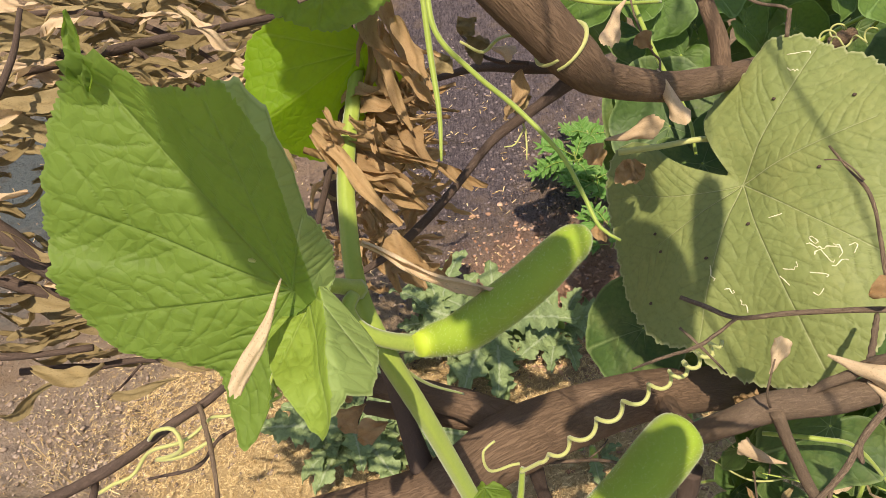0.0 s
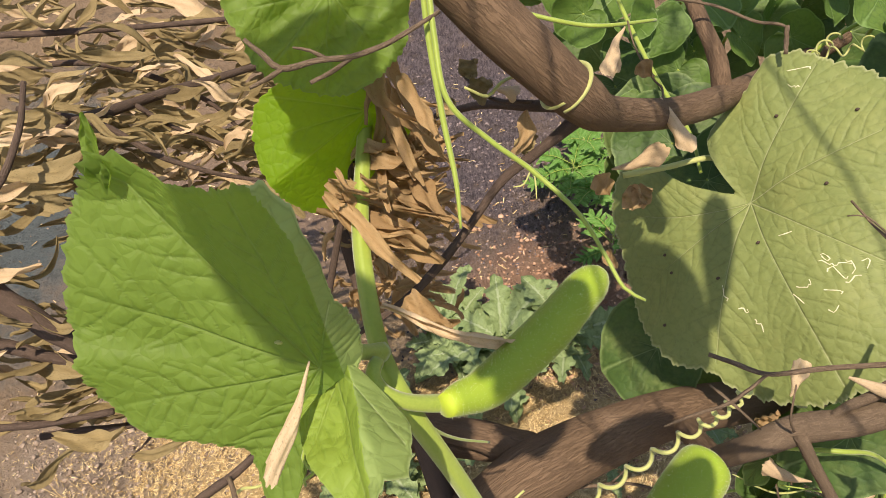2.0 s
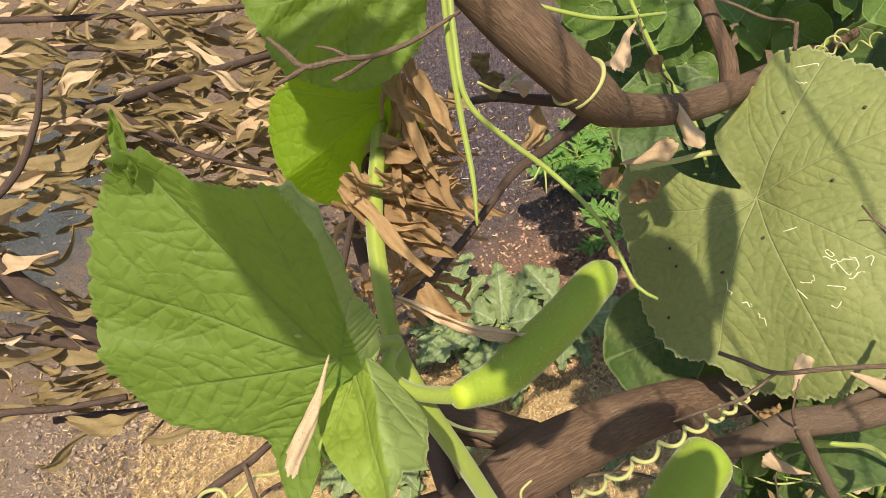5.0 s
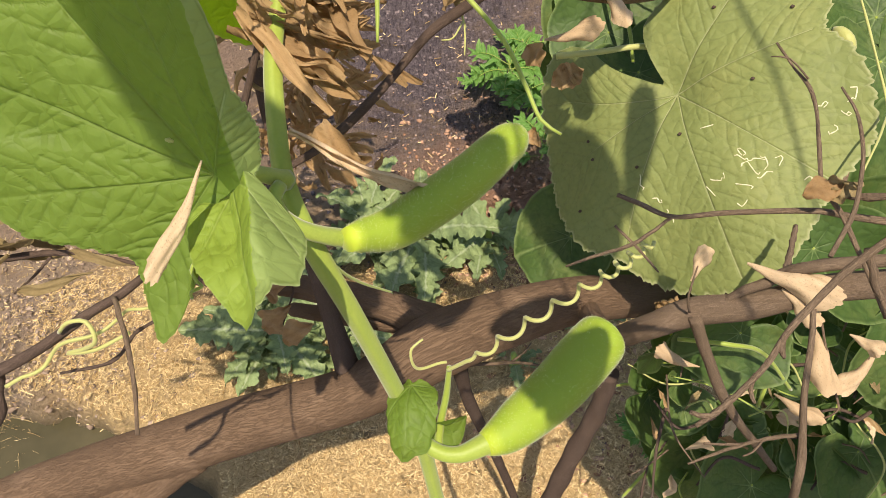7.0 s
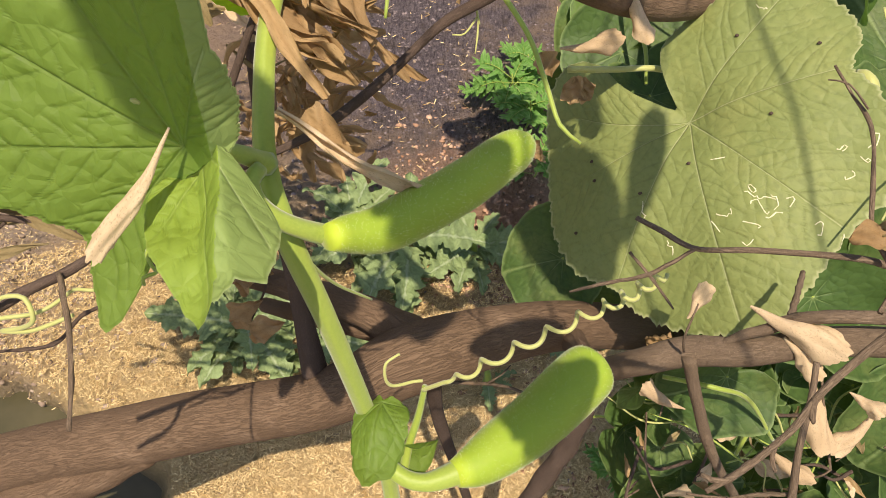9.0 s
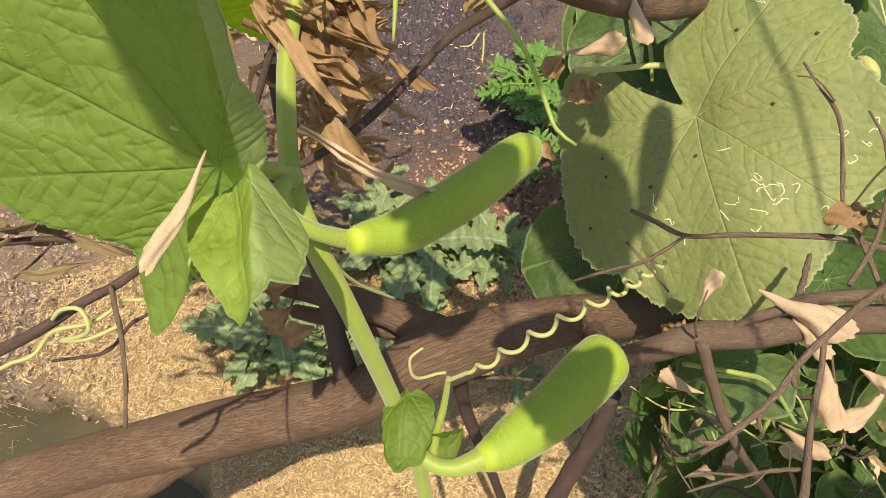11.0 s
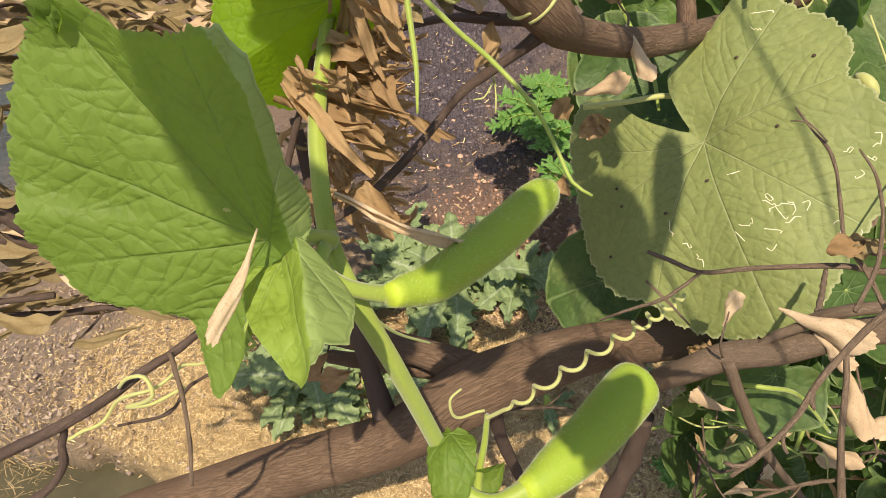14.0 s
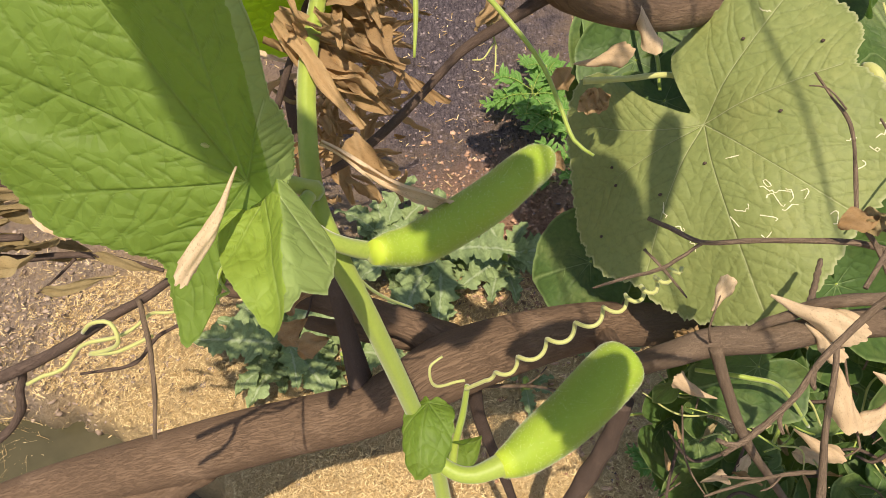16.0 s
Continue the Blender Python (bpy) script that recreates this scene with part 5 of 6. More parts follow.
twig((0.042, 0.491, 1.209), "tangle of dead leaves on the thin side shoot", [
    ([(0.080, 0.480, 1.196), (0.054, 0.498, 1.188), (0.038, 0.515, 1.190), (0.026, 0.535, 1.195)], [0.002, 0.002, 0.0016, 0.001])], None,
    [(((0.032, 0.504, 1.195), (0.051, 0.502, 1.204)), 0.024, 150, 55, M_DRY), (((0.051, 0.498, 1.201), (0.068, 0.486, 1.202)), 0.022, 150, 56, M_PALE),
     (((0.030, 0.515, 1.204), (0.041, 0.517, 1.218)), 0.022, 150, 57, M_DRY), (((0.018, 0.509, 1.187), (0.002, 0.499, 1.181)), 0.022, 150, 58, M_DRY)])
twig((-0.120, 0.391, 0.794), "brown dead leaves on the trunk's side shoot", [
    ([(-0.106, 0.425, 0.853), (-0.116, 0.406, 0.816), (-0.133, 0.386, 0.778)], [0.0016, 0.0014, 0.001])], None,
    [(((-0.148, 0.411, 0.817), (-0.107, 0.416, 0.835)), 0.036, 150, 61, M_BROWN), (((-0.152, 0.381, 0.785), (-0.119, 0.396, 0.810)), 0.034, 160, 62, M_BROWN),
     (((-0.131, 0.371, 0.781), (-0.094, 0.377, 0.799)), 0.036, 130, 63, M_BROWN), (((-0.115, 0.414, 0.857), (-0.094, 0.423, 0.877)), 0.022, 160, 64, M_BROWN), (((0.017, 0.300, 0.819), (0.038, 0.262, 0.808)), 0.018, 110, 65, M_PALE)])
twig((0.499, 0.611, 1.018), "thin pale straw across the leaf edge", [([(0.433, 0.544, 1.115), (0.435, 0.476, 1.096), (0.439, 0.418, 1.072), (0.415, 0.379, 1.082), (0.387, 0.341, 1.080)], [0.0012, 0.0013, 0.0013, 0.0012, 0.001])], M_TENDRIL)

twig((0.125, 0.331, 0.762), "thin bare twig beside the trunk's knot", [
    ([(0.055, 0.325, 0.770), (0.094, 0.333, 0.759), (0.125, 0.331, 0.762), (0.151, 0.327, 0.763), (0.190, 0.310, 0.766)], [0.0022, 0.0026, 0.0024, 0.0020, 0.0014]),
    ([(0.125, 0.331, 0.762), (0.140, 0.338, 0.772), (0.150, 0.348, 0.776)], [0.0014, 0.0012, 0.0008])], M_GREY)
husk = thing("dry_husk", (0.024, 0.284, 0.824), "split pale husk caught below the knot", "husk")
part("shell", curled((0.015, 0.304, 0.832), (0.033, 0.263, 0.816), E_N, 0.011, 210, 0.7, 0.05, 81, 20, 9, 0.3), M_PALE, husk)
STUB = [(0.240, 0.668, 1.142), (0.290, 0.656, 1.130), (0.321, 0.635, 1.121), (0.338, 0.622, 1.124), (0.347, 0.620, 1.120)]
STUB_END = [(0.347, 0.620, 1.122), (0.346, 0.612, 1.110), (0.344, 0.603, 1.101)]
twig((0.300, 0.640, 1.110), "broken brown twig above the large leaf", [
    (STUB, [0.0016, 0.0018, 0.0019, 0.0019, 0.0015]),
    (STUB_END, [0.0026, 0.0028, 0.0024])], M_GREY)

# ---- foliage of the old vine ----
def scatter_leaves(parent, spots, mat, seed, spokes=64, rings=9):
    """spots: stalk end, way of the tip, size."""
    rng = np.random.RandomState(seed)
    for at, way, size in spots:
        at = np.array(at)
        tip = at + size * (way[0] * E_R + way[1] * E_U + rng.normal(0, 0.25) * E_N)
        face = E_N + rng.normal(0, 0.30, 3)
        side = at + size * np.cross(face, tip - at) / size
        part("leaf", gourd_leaf(tuple(at), tuple(tip), tuple(side), size, rng.uniform(0.1, 0.7), rng.uniform(0.0, 0.4), rng.randint(9999), spokes, rings), mat, parent)
        root = at - 0.5 * size * np.array((way[0], way[1] * 0.8, 0.2)) - 0.5 * size * E_N
        part("petiole", tube([tuple(root), tuple((root + at) / 2 + 0.01 * E_U), tuple(at)], [0.0026, 0.0022, 0.0018], 7, 0.01), M_STEM, parent)


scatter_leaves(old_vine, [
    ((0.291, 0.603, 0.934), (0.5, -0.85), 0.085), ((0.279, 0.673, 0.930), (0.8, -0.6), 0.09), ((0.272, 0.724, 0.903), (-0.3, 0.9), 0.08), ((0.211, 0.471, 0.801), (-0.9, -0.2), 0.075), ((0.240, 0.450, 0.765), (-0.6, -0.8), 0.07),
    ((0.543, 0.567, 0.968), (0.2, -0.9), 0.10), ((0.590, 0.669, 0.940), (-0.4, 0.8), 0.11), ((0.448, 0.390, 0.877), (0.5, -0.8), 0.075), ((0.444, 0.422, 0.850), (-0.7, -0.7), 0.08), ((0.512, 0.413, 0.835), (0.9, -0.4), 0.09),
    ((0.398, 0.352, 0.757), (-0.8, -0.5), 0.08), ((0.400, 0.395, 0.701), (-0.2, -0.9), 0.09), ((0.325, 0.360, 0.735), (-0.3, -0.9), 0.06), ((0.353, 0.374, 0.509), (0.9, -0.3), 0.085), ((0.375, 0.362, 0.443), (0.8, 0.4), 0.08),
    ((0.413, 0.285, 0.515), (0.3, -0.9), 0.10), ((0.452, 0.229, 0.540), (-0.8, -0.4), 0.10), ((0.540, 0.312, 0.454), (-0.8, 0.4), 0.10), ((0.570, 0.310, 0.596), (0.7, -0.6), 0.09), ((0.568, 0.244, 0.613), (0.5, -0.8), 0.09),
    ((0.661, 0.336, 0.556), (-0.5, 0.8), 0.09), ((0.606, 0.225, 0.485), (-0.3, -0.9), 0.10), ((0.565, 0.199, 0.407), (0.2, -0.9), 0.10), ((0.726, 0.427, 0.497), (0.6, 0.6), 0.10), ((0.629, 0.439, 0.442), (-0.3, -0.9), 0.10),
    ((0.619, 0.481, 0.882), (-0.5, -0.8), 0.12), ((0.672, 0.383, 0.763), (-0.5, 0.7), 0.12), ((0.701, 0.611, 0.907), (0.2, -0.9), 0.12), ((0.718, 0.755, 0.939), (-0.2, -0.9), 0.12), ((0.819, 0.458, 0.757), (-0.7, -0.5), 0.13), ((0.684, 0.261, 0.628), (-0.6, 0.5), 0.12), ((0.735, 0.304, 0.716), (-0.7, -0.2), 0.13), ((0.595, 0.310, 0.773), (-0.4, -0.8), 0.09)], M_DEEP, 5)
scatter_leaves(old_vine, [
    ((0.281, 0.821, 1.005), (-0.3, -0.9), 0.047), ((0.255, 0.820, 1.006), (0.2, -0.5), 0.030), ((0.256, 0.896, 1.004), (-0.8, -0.5), 0.054), ((0.197, 0.859, 1.004), (-0.5, -0.2), 0.043), ((0.358, 0.883, 0.984), (0.5, -0.8), 0.058),
    ((0.405, 0.908, 0.962), (-0.6, -0.5), 0.053), ((0.465, 0.902, 0.925), (-0.6, -0.7), 0.054), ((0.481, 0.917, 0.884), (-0.8, -0.4), 0.045), ((0.461, 0.818, 0.947), (0.7, -0.6), 0.043), ((0.472, 0.902, 0.938), (-0.0, -0.4), 0.040),
    ((0.510, 0.739, 1.046), (-0.7, -0.7), 0.054), ((0.524, 0.712, 1.023), (0.5, -0.6), 0.051), ((0.550, 0.933, 0.943), (0.2, -0.9), 0.065), ((0.580, 0.932, 0.978), (-0.5, -0.2), 0.050), ((0.191, 1.003, 0.968), (0.3, -0.9), 0.058),
    ((0.212, 1.036, 0.967), (-0.2, -0.7), 0.048), ((0.150, 1.065, 0.958), (-0.5, -0.8), 0.058), ((0.159, 1.067, 0.907), (0.8, -0.3), 0.056), ((0.403, 0.839, 0.943), (0.6, -0.5), 0.043), ((0.449, 0.912, 0.921), (0.8, -0.3), 0.036),
    ((0.309, 0.794, 0.941), (-0.7, -0.7), 0.050), ((0.353, 0.861, 0.914), (0.1, -0.7), 0.033), ((0.251, 0.734, 0.936), (-0.3, -0.9), 0.043), ((0.269, 0.671, 0.934), (0.5, -0.6), 0.029), ((0.268, 1.097, 0.974), (-0.2, -0.9), 0.086),
    ((0.251, 1.133, 0.927), (-0.8, -0.5), 0.055), ((0.475, 1.131, 0.918), (-0.2, -0.9), 0.094), ((0.529, 1.200, 0.891), (0.9, -0.5), 0.091), ((0.651, 1.030, 0.948), (-0.2, -0.9), 0.094), ((0.651, 1.092, 0.961), (-0.8, -0.8), 0.072)], M_WEED, 6)
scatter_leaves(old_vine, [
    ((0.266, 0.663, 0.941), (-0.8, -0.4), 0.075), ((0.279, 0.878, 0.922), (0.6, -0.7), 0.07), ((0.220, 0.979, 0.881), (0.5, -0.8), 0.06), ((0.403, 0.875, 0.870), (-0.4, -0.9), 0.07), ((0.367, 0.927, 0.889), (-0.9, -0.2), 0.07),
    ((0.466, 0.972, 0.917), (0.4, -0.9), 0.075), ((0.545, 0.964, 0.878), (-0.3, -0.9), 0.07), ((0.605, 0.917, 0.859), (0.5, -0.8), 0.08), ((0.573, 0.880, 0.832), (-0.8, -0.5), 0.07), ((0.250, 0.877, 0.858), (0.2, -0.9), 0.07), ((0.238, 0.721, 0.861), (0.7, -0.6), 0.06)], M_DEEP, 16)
for pts in ([(0.227, 0.875, 1.054), (0.239, 0.798, 1.028), (0.253, 0.711, 1.007), (0.271, 0.628, 0.989), (0.271, 0.579, 0.975)], [(0.083, 0.805, 1.074), (0.145, 0.770, 1.065), (0.192, 0.744, 1.066), (0.268, 0.779, 1.036)], [(0.329, 0.275, 0.328), (0.371, 0.303, 0.407), (0.402, 0.301, 0.465), (0.422, 0.311, 0.531)], [(0.315, 0.339, 0.781), (0.360, 0.318, 0.805), (0.410, 0.319, 0.772), (0.463, 0.299, 0.703)], [(0.444, 0.301, 0.644), (0.454, 0.331, 0.698), (0.463, 0.351, 0.735)], [(0.528, 0.766, 1.002), (0.474, 0.760, 0.976), (0.448, 0.760, 0.939)]):
    part("runner", tube(pts, [0.0026, 0.0028, 0.0026, 0.002], 9, 0.008), M_STEM, old_vine)
part("petiole", tube([(0.186, 0.581, 0.987), (0.229, 0.575, 0.996), (0.280, 0.576, 0.999), (0.317, 0.560, 0.990), (0.308, 0.527, 0.975)], [0.0036, 0.0032, 0.0032, 0.003, 0.003], 9, 0.005), M_TENDRIL, old_vine)
part("bud", fruit([(0.448, 0.541, 1.043), (0.450, 0.530, 1.048), (0.455, 0.518, 1.046), (0.461, 0.513, 1.037)], [0.003, 0.006, 0.007, 0.005, 0.002], 12, 0.004), M_TENDRIL, old_vine, "small withering pale flower bud")
for k, pts in enumerate(([(0.483, 0.741, 1.012), (0.463, 0.724, 1.012), (0.444, 0.709, 1.015), (0.419, 0.693, 1.016)], [(0.429, 0.698, 1.006), (0.451, 0.695, 1.016), (0.471, 0.688, 1.021), (0.491, 0.697, 1.026)])):
    part("tendril", coil(pts, 0.006, 3, 0.0012, 0.1), M_TENDRIL, old_vine)

# ---- dry clutter under the old vine ----
clutter = thing("dead_creeper", (0.523, 0.308, 0.651), "withered runners, tendrils and leaf scraps under the vine", "creeper")
rng = np.random.RandomState(77)
corner = [np.array(p) for p in [(0.330, 0.345, 0.703), (0.552, 0.350, 0.785), (0.371, 0.247, 0.490), (0.642, 0.211, 0.560)]]
for k in range(46):
    u, v = rng.uniform(0, 1, 2)
    a = corner[0] * (1 - u) * (1 - v) + corner[1] * u * (1 - v) + corner[2] * (1 - u) * v + corner[3] * u * v + rng.normal(0, 0.02, 3)
    way = E_R * rng.normal(0, 1) + E_U * rng.normal(0, 1) + E_N * rng.normal(0, 0.25)
    way = way / np.linalg.norm(way) * rng.uniform(0.04, 0.13)
    bow = np.cross(way, E_N) * rng.uniform(-0.4, 0.4)
    kind = (M_TWIG, M_GREY, M_STEM, M_TENDRIL)[k % 4]
    part("runner" if k % 4 < 3 else "tendril", tube([tuple(a), tuple(a + way * 0.5 + bow), tuple(a + way)], [0.0012, 0.0014, 0.0007] if k % 4 else [0.0024, 0.0022, 0.0014], 6, 0.006, lumps=0.08, seed=k), kind, clutter)
for k in range(34):
    u, v = rng.uniform(0, 1, 2)
    a = corner[0] * (1 - u) * (1 - v) + corner[1] * u * (1 - v) + corner[2] * (1 - u) * v + corner[3] * u * v + rng.normal(0, 0.02, 3)
    piece("dry_leaf", (DRY, DRY_PALE, DRY_BROWN)[k % 3][k % 6], aimed(a, E_R * rng.normal() + E_U * rng.normal(), E_N + rng.normal(0, 0.6, 3), rng.uniform(0.45, 0.9)), clutter)
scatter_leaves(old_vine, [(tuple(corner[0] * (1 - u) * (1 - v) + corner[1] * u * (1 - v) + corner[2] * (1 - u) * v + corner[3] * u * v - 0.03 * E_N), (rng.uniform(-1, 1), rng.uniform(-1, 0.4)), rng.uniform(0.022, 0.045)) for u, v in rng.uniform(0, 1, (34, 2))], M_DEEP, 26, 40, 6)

# ---- plants on the ground ----
def lobed_unit(length, width, seed, lobes=5, mat=None):
    """A lobed, wavy leaf along x with a raised arch."""
    rng = np.random.RandomState(seed)
    nu, nv = 34, 9
    verts, flat, vein = [], [], []
    ph = rng.uniform(0, 6)
    for i in range(nu):
        u = i / (nu - 1)
        body = math.sin(math.pi * min(1, 0.06 + 0.94 * u ** 0.8)) ** 0.7
        saw = abs(((u * lobes + 0.3) % 1) - 0.5) * 2
        small = abs(((u * lobes * 3.3) % 1) - 0.5) * 2
        w = width * body * (0.42 + 0.48 * saw + 0.14 * small) + 0.002
        arch = length * (0.34 * u - 0.42 * u * u)
        for j in range(nv):
            v = j / (nv - 1) * 2 - 1
            z = arch + 0.22 * abs(v) * w + 0.22 * width * abs(v) ** 2 * math.sin(u * 17 + ph + 2 * v) + 0.004 * rng.uniform(-1, 1)
            verts.append((length * u + 0.16 * w * abs(v) * (1 if saw > 0.5 else 0.3), v * w, z))
            flat.append((u * length, v * w, seed * 0.3))
            vein.append(max(math.exp(-(v / 0.09) ** 2), 0.6 * math.exp(-(((u * lobes * 2 - 1.2 * abs(v)) % 1 - 0.5) / 0.12) ** 2) * (abs(v) < 0.85)))
    faces = [(i * nv + j, (i + 1) * nv + j, (i + 1) * nv + j + 1, i * nv + j + 1) for i in range(nu - 1) for j in range(nv - 1)]
    return to_mesh("leaf", verts, faces, mat, vein, flat)


THISTLE = [lobed_unit(0.17, 0.048, 300 + k, 4 + k % 3, M_BLUE) for k in range(6)]


def thistle(at, count, size, seed, label):
    rng = np.random.RandomState(seed)
    ob = thing("thistle", at, label, "weed", "ground weeds")
    at = np.array(at)
    part("crown", tube([tuple(at - (0, 0, 0.02)), tuple(at + (0.004, 0, 0.03)), tuple(at + (0, 0.006, 0.06))], [0.012, 0.010, 0.006], 8, 0.01), M_STEM, ob)
    for k in range(count):
        a = k * 2.4 + rng.uniform(-0.4, 0.4)
        s = size * rng.uniform(0.65, 1.15)
        lift = rng.uniform(0.0, 0.55)
        piece("leaf", THISTLE[k % len(THISTLE)], aimed(at + (0, 0, rng.uniform(0.01, 0.09)) + 0.02 * np.array((math.cos(a), math.sin(a), 0)), (math.cos(a), math.sin(a), lift), (-0.3 * math.cos(a), -0.3 * math.sin(a), 1), s, rng.uniform(-0.5, 0.5)), ob)
    return ob


thistle((0.034, 0.971, 0.0), 17, 1.05, 1, "grey green thistle rosette on dry ground")
thistle((-0.090, 1.030, 0.0), 10, 0.8, 2, "grey green thistle rosette on dry ground")
thistle((0.194, 0.977, 0.0), 11, 0.85, 3, "grey green thistle rosette on dry ground")
thistle((-0.292, 0.736, 0.0), 13, 0.95, 4, "grey green thistle rosette beside the trunk")
thistle((-0.177, 0.714, 0.0), 9, 0.8, 5, "grey green thistle rosette beside the trunk")
thistle((0.219, 0.647, 0.0), 6, 0.38, 6, "small thistle seedling in straw")
thistle((-0.333, 0.781, 0.0), 9, 0.7, 7, "grey green thistle rosette beside the trunk")
thistle((0.434, 0.715, 0.0), 6, 0.45, 8, "small thistle seedling in straw")

LEAFLET = [to_mesh("leaflet", *(lambda s: (s[0], s[1], M_HERB, s[2], s[3]))(leaf_shape((0, 0, 0), (1, 0, 0), (0, 1, 0), [(0, .040), (12, .026), (25, .016), (50, .010), (100, .006), (180, .003), (260, .006), (310, .010), (335, .016), (348, .026)], (0,), None, 0.12, 4, 40, 0.001, 0.15, 70 + k, 0.0004, 4))) for k in range(4)]


def feather_weed(at, fronds, size, seed, label):
    """A soft weed with feathered leaves."""
    rng = np.random.RandomState(seed)
    ob = thing("weed", at, label, "weed", "ground weeds")
    at = np.array(at)
    part("stem", tube([tuple(at - (0, 0, 0.02)), tuple(at + (0.01, 0, 0.05) ), tuple(at + (0.0, 0.01, 0.11 * size))], [0.003, 0.003, 0.002], 7, 0.01), M_STEM, ob)
    for k in range(fronds):
        a = k * 2.4 + rng.uniform(-0.3, 0.3)
        base = at + (0, 0, rng.uniform(0.03, 0.11) * size)
        way = np.array((math.cos(a), math.sin(a), rng.uniform(0.1, 0.8)))
        way /= np.linalg.norm(way)
        length = 0.10 * size * rng.uniform(0.7, 1.2)
        end = base + way * length - (0, 0, 0.25 * length)
        part("frond_stalk", tube([tuple(base), tuple(base + way * length * 0.55), tuple(end)], [0.0012, 0.001, 0.0007], 5, 0.012), M_STEM, ob)
        for q in (0.35, 0.55, 0.75, 0.9, 1.0):
            p = base + (end - base) * q + (0, 0, 0.3 * length * q * (1 - q))
            for s in (-1, 1):
                w = way * 0.6 + s * np.cross((0, 0, 1), way) * (0.0 if q == 1.0 else 1.0)
                piece("leaflet", LEAFLET[rng.randint(4)], aimed(p, w + rng.normal(0, 0.15, 3), (0, -0.3, 1), size * rng.uniform(0.8, 1.25) * (1.25 - 0.5 * q)), ob)
                if q == 1.0:
                    break
    return ob


feather_weed((0.297, 1.470, 0.0), 13, 1.05, 1, "bright green feathery weed at the edge of the grey patch")
feather_weed((0.343, 1.393, 0.0), 9, 0.95, 2, "bright green feathery weed at the edge of the grey patch")
feather_weed((0.351, 1.214, 0.0), 7, 0.9, 3, "green weed beside red clods")
feather_weed((0.464, 0.452, 0.0), 7, 0.55, 4, "small green weed sprouting from straw")
feather_weed((0.348, 1.566, 0.0), 8, 0.9, 5, "bright green feathery weed at the edge of the grey patch")


# ---- loose litter: straw, clods, grit ----
def litter_material(name, low, high):
    n = Nodes(name)
    each = n.add("ShaderNodeNewGeometry").outputs["Random Per Island"]
    col = n.mix(each, low, high)
    col = n.mix(n.math("MULTIPLY", n.noise(300, 3), 0.35), col, tuple(c * 0.5 for c in low))
    return n.done(col, 0.85, n.bump(n.noise(500, 2), 0.3, 0.001), 0.2)


M_STRAW = litter_material("straw", (0.42, 0.265, 0.10), (0.98, 0.78, 0.42))
M_CLOD = litter_material("clod", (0.21, 0.150, 0.105), (0.44, 0.345, 0.26))
M_REDCLOD = litter_material("red_clod", (0.29, 0.15, 0.085), (0.66, 0.43, 0.29))
# grit toned like the patch whose colour holds shade
M_DARK_GRIT = litter_material("ash_grit", (0.06, 0.048, 0.052), (0.30, 0.24, 0.225))


def straw_litter(name, label, count, spot, mat, seed, long=(0.010, 0.032), thick=(0.0010, 0.0022)):
    """Broken straws strewn on the ground. spot: gives a place from a random source."""
    rng = np.random.RandomState(seed)
    verts, faces = [], []
    for _ in range(count):
        x, y = spot(rng)
        z = ground_height(x, y) + rng.uniform(0.001, 0.008)
        a, l, w, t = rng.uniform(0, math.pi), rng.uniform(*long) / 2, rng.uniform(*thick), rng.uniform(-0.35, 0.35)
        d, s = np.array((math.cos(a), math.sin(a), t)), np.array((-math.sin(a), math.cos(a), 0))
        c, n = np.array((x, y, z)), len(verts)
        up = np.array((0, 0, w * 0.8))
        verts += [c - d * l - s * w, c - d * l + s * w, c - d * l + up * 1.2, c + d * l - s * w, c + d * l + s * w, c + d * l + up * 1.2]
        faces += [(n, n + 3, n + 5, n + 2), (n + 1, n + 2, n + 5, n + 4), (n, n + 2, n + 1), (n + 3, n + 4, n + 5)]
    return tagged(new(name, to_mesh(name, verts, faces, mat, smooth=False)), label, "litter", kind="stuff")


BALL = [(0, 0, 1), (0.894, 0, 0.447), (0.276, 0.851, 0.447), (-0.724, 0.526, 0.447), (-0.724, -0.526, 0.447), (0.276, -0.851, 0.447),
        (0.724, 0.526, -0.447), (-0.276, 0.851, -0.447), (-0.894, 0, -0.447), (-0.276, -0.851, -0.447), (0.724, -0.526, -0.447), (0, 0, -1)]
BALL_FACES = [(0, 1, 2), (0, 2, 3), (0, 3, 4), (0, 4, 5), (0, 5, 1), (1, 6, 2), (2, 7, 3), (3, 8, 4), (4, 9, 5), (5, 10, 1),
              (6, 7, 2), (7, 8, 3), (8, 9, 4), (9, 10, 5), (10, 6, 1), (11, 7, 6), (11, 8, 7), (11, 9, 8), (11, 10, 9), (11, 6, 10)]


def clods(name, label, count, spot, mat, seed, size=(0.004, 0.02)):
    rng = np.random.RandomState(seed)
    ball = np.array(BALL)
    verts, faces = [], []
    for _ in range(count):
        x, y = spot(rng)
        r = size[0] + (size[1] - size[0]) * rng.uniform() ** 3
        shape = ball * rng.uniform(0.45, 1.45, (12, 1)) * r * rng.uniform((0.6, 0.6, 0.35), (1.4, 1.2, 0.8))
        n = len(verts)
        verts += list(shape + (x, y, ground_height(x, y) - r * 0.10))
        faces += [tuple(i + n for i in f) for f in BALL_FACES]
    return tagged(new(name, to_mesh(name, verts, faces, mat)), label, "soil", kind="stuff")


def around(cx, cy, rx, ry):
    return lambda rng: (cx + rx * rng.normal(), cy + ry * rng.normal())


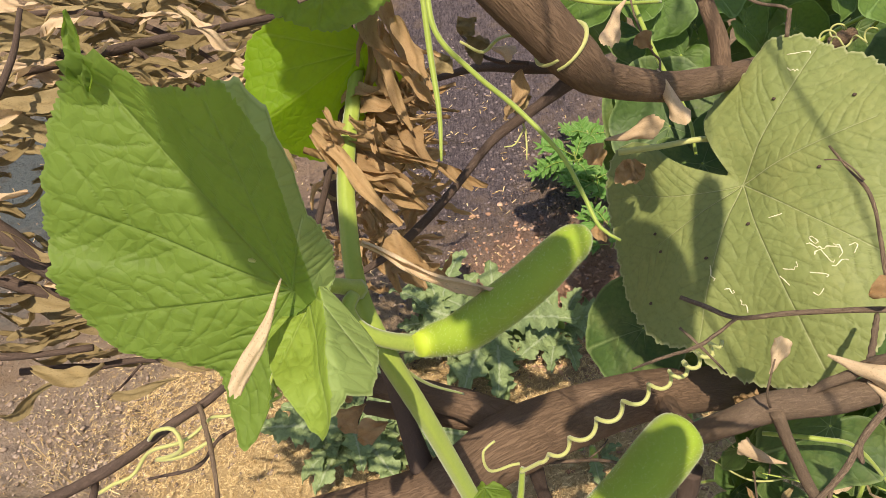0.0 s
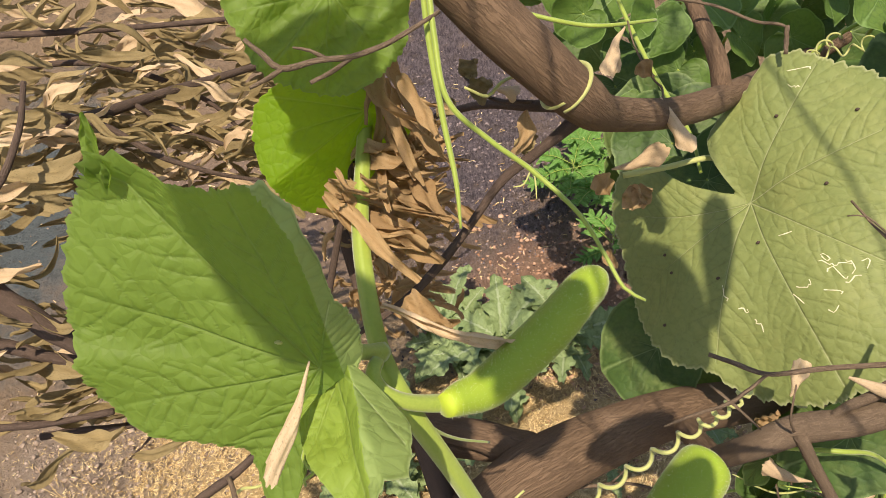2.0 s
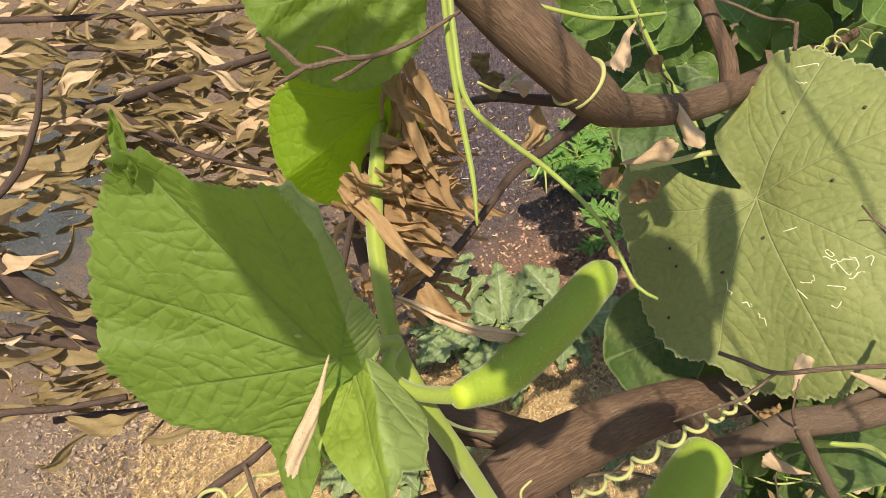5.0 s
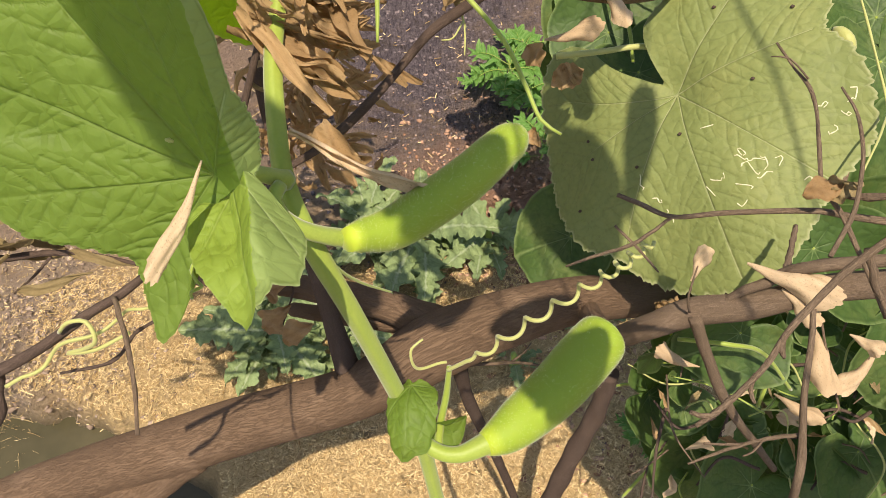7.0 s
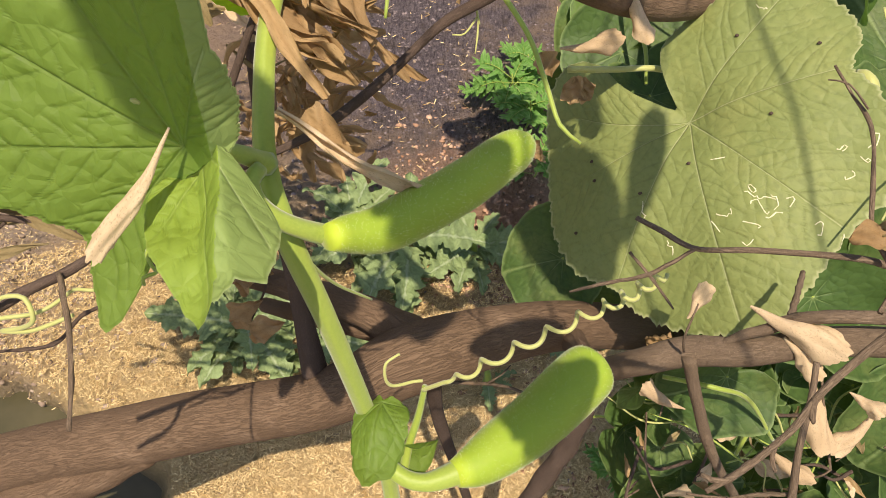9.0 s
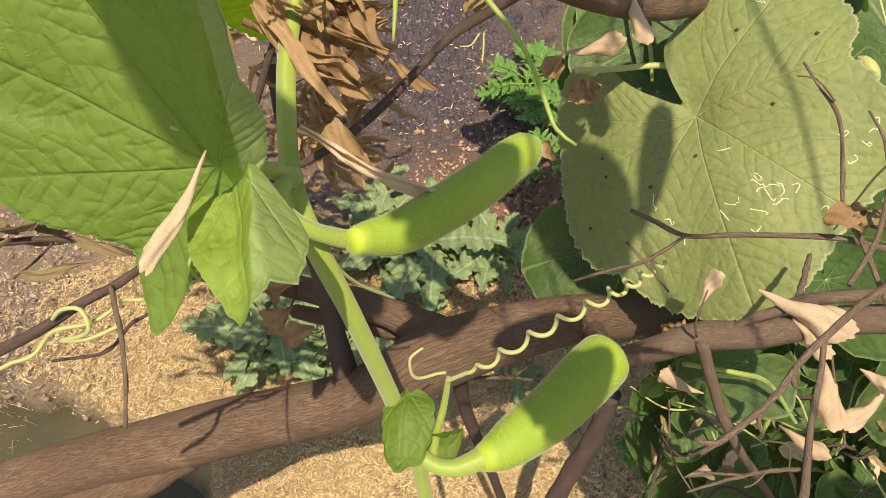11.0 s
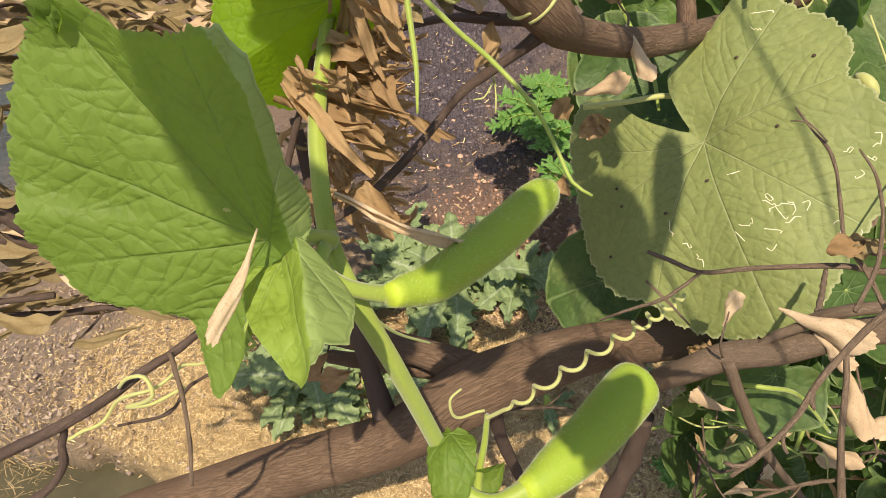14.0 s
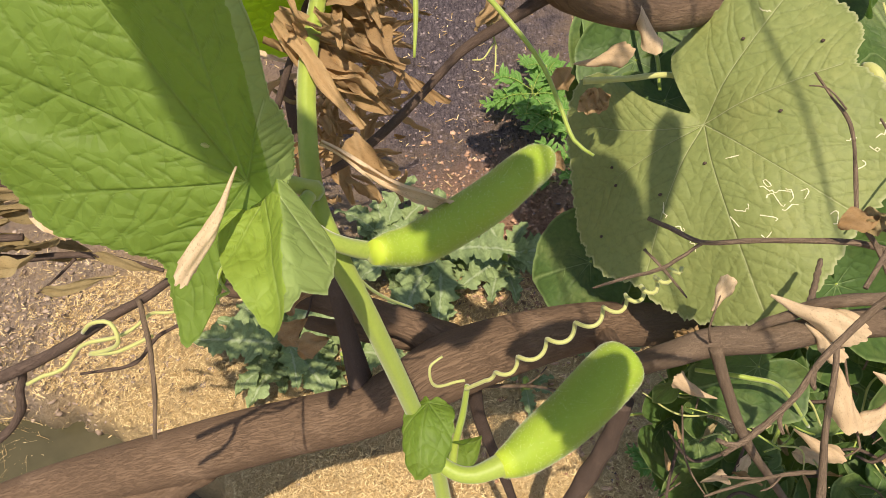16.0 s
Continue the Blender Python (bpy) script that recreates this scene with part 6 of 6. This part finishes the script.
def in_field(rng):
    while True:
        x, y = rng.uniform(-0.85, 0.95), rng.uniform(0.25, 1.02)
        if ditch_share(x, y) < 0.1 and y < 0.98 + 0.12 * noise.noise(Vector((x * 5, y * 5, 0))) - 1.2 * max(0.0, -0.70 - x):
            return x, y


straw_litter("straw_litter", "broken yellow straw strewn over the ground", 68000, in_field, M_STRAW, 1, (0.003, 0.012), (0.0003, 0.0009))
straw_litter("straw_litter", "sparse pale straw on the dark grey patch", 220, around(0.05, 1.6, 0.30, 0.40), M_STRAW, 2, (0.004, 0.018), (0.0006, 0.0014))
straw_litter("straw_litter", "sparse pale straw on bare soil", 500, around(-0.75, 1.6, 0.45, 0.45), M_STRAW, 3, (0.006, 0.03), (0.0006, 0.0014))
straw_litter("straw_litter", "sparse pale straw on clods", 3500, around(-0.82, 0.80, 0.17, 0.14), M_STRAW, 4, (0.003, 0.013), (0.0003, 0.0009))
clods("soil_clods", "grey brown clods on the ditch bank", 3600, around(-0.93, 0.80, 0.20, 0.14), M_CLOD, 5, (0.0010, 0.0085))
clods("soil_clods", "reddish clods beside the thistles", 3200, around(0.22, 1.10, 0.13, 0.16), M_REDCLOD, 6, (0.001, 0.008))
clods("soil_clods", "reddish crumbs in straw under the fruit", 900, around(0.45, 0.55, 0.16, 0.18), M_REDCLOD, 8, (0.002, 0.012))
clods("ash_grit", "dark crumbs in the tone of the shaded patch", 7000, around(0.05, 1.65, 0.24, 0.40), M_DARK_GRIT, 7, (0.0008, 0.006))
clods("soil_clods", "scattered brown clods on bare soil", 1500, around(-0.6, 1.5, 0.5, 0.45), M_CLOD, 9, (0.001, 0.006))


def grass_tuft(at, count, size, seed, label):
    """Dry grass at the water's edge, too fine to count."""
    rng = np.random.RandomState(seed)
    verts, faces = [], []
    for _ in range(count):
        c = np.array(at) + (rng.normal() * 0.06, rng.normal() * 0.06, 0)
        c[2] = ground_height(c[0], c[1]) - 0.005
        a, tall = rng.uniform(0, 6.3), size * rng.uniform(0.4, 1.1)
        lean = np.array((math.cos(a), math.sin(a), 0)) * rng.uniform(0.2, 0.9) * tall
        side = np.array((-math.sin(a), math.cos(a), 0)) * 0.0012
        k = len(verts)
        for u in (0.0, 0.35, 0.7):
            p = c + lean * u * u + (0, 0, tall * (u - 0.25 * u * u))
            verts += [p - side * (1 - u), p + side * (1 - u)]
        verts.append(c + lean + (0, 0, tall * 0.72))
        faces += [(k, k + 1, k + 3, k + 2), (k + 2, k + 3, k + 5, k + 4), (k + 4, k + 5, k + 6)]
    return tagged(new("grass_tuft", to_mesh("grass_tuft", verts, faces, M_STRAW)), label, "grass", kind="stuff")


grass_tuft((-0.987, 0.615, 0.0), 260, 0.10, 11, "dry yellow grass at the edge of the ditch")
grass_tuft((-0.977, 0.538, 0.0), 260, 0.10, 12, "dry yellow grass at the edge of the ditch")
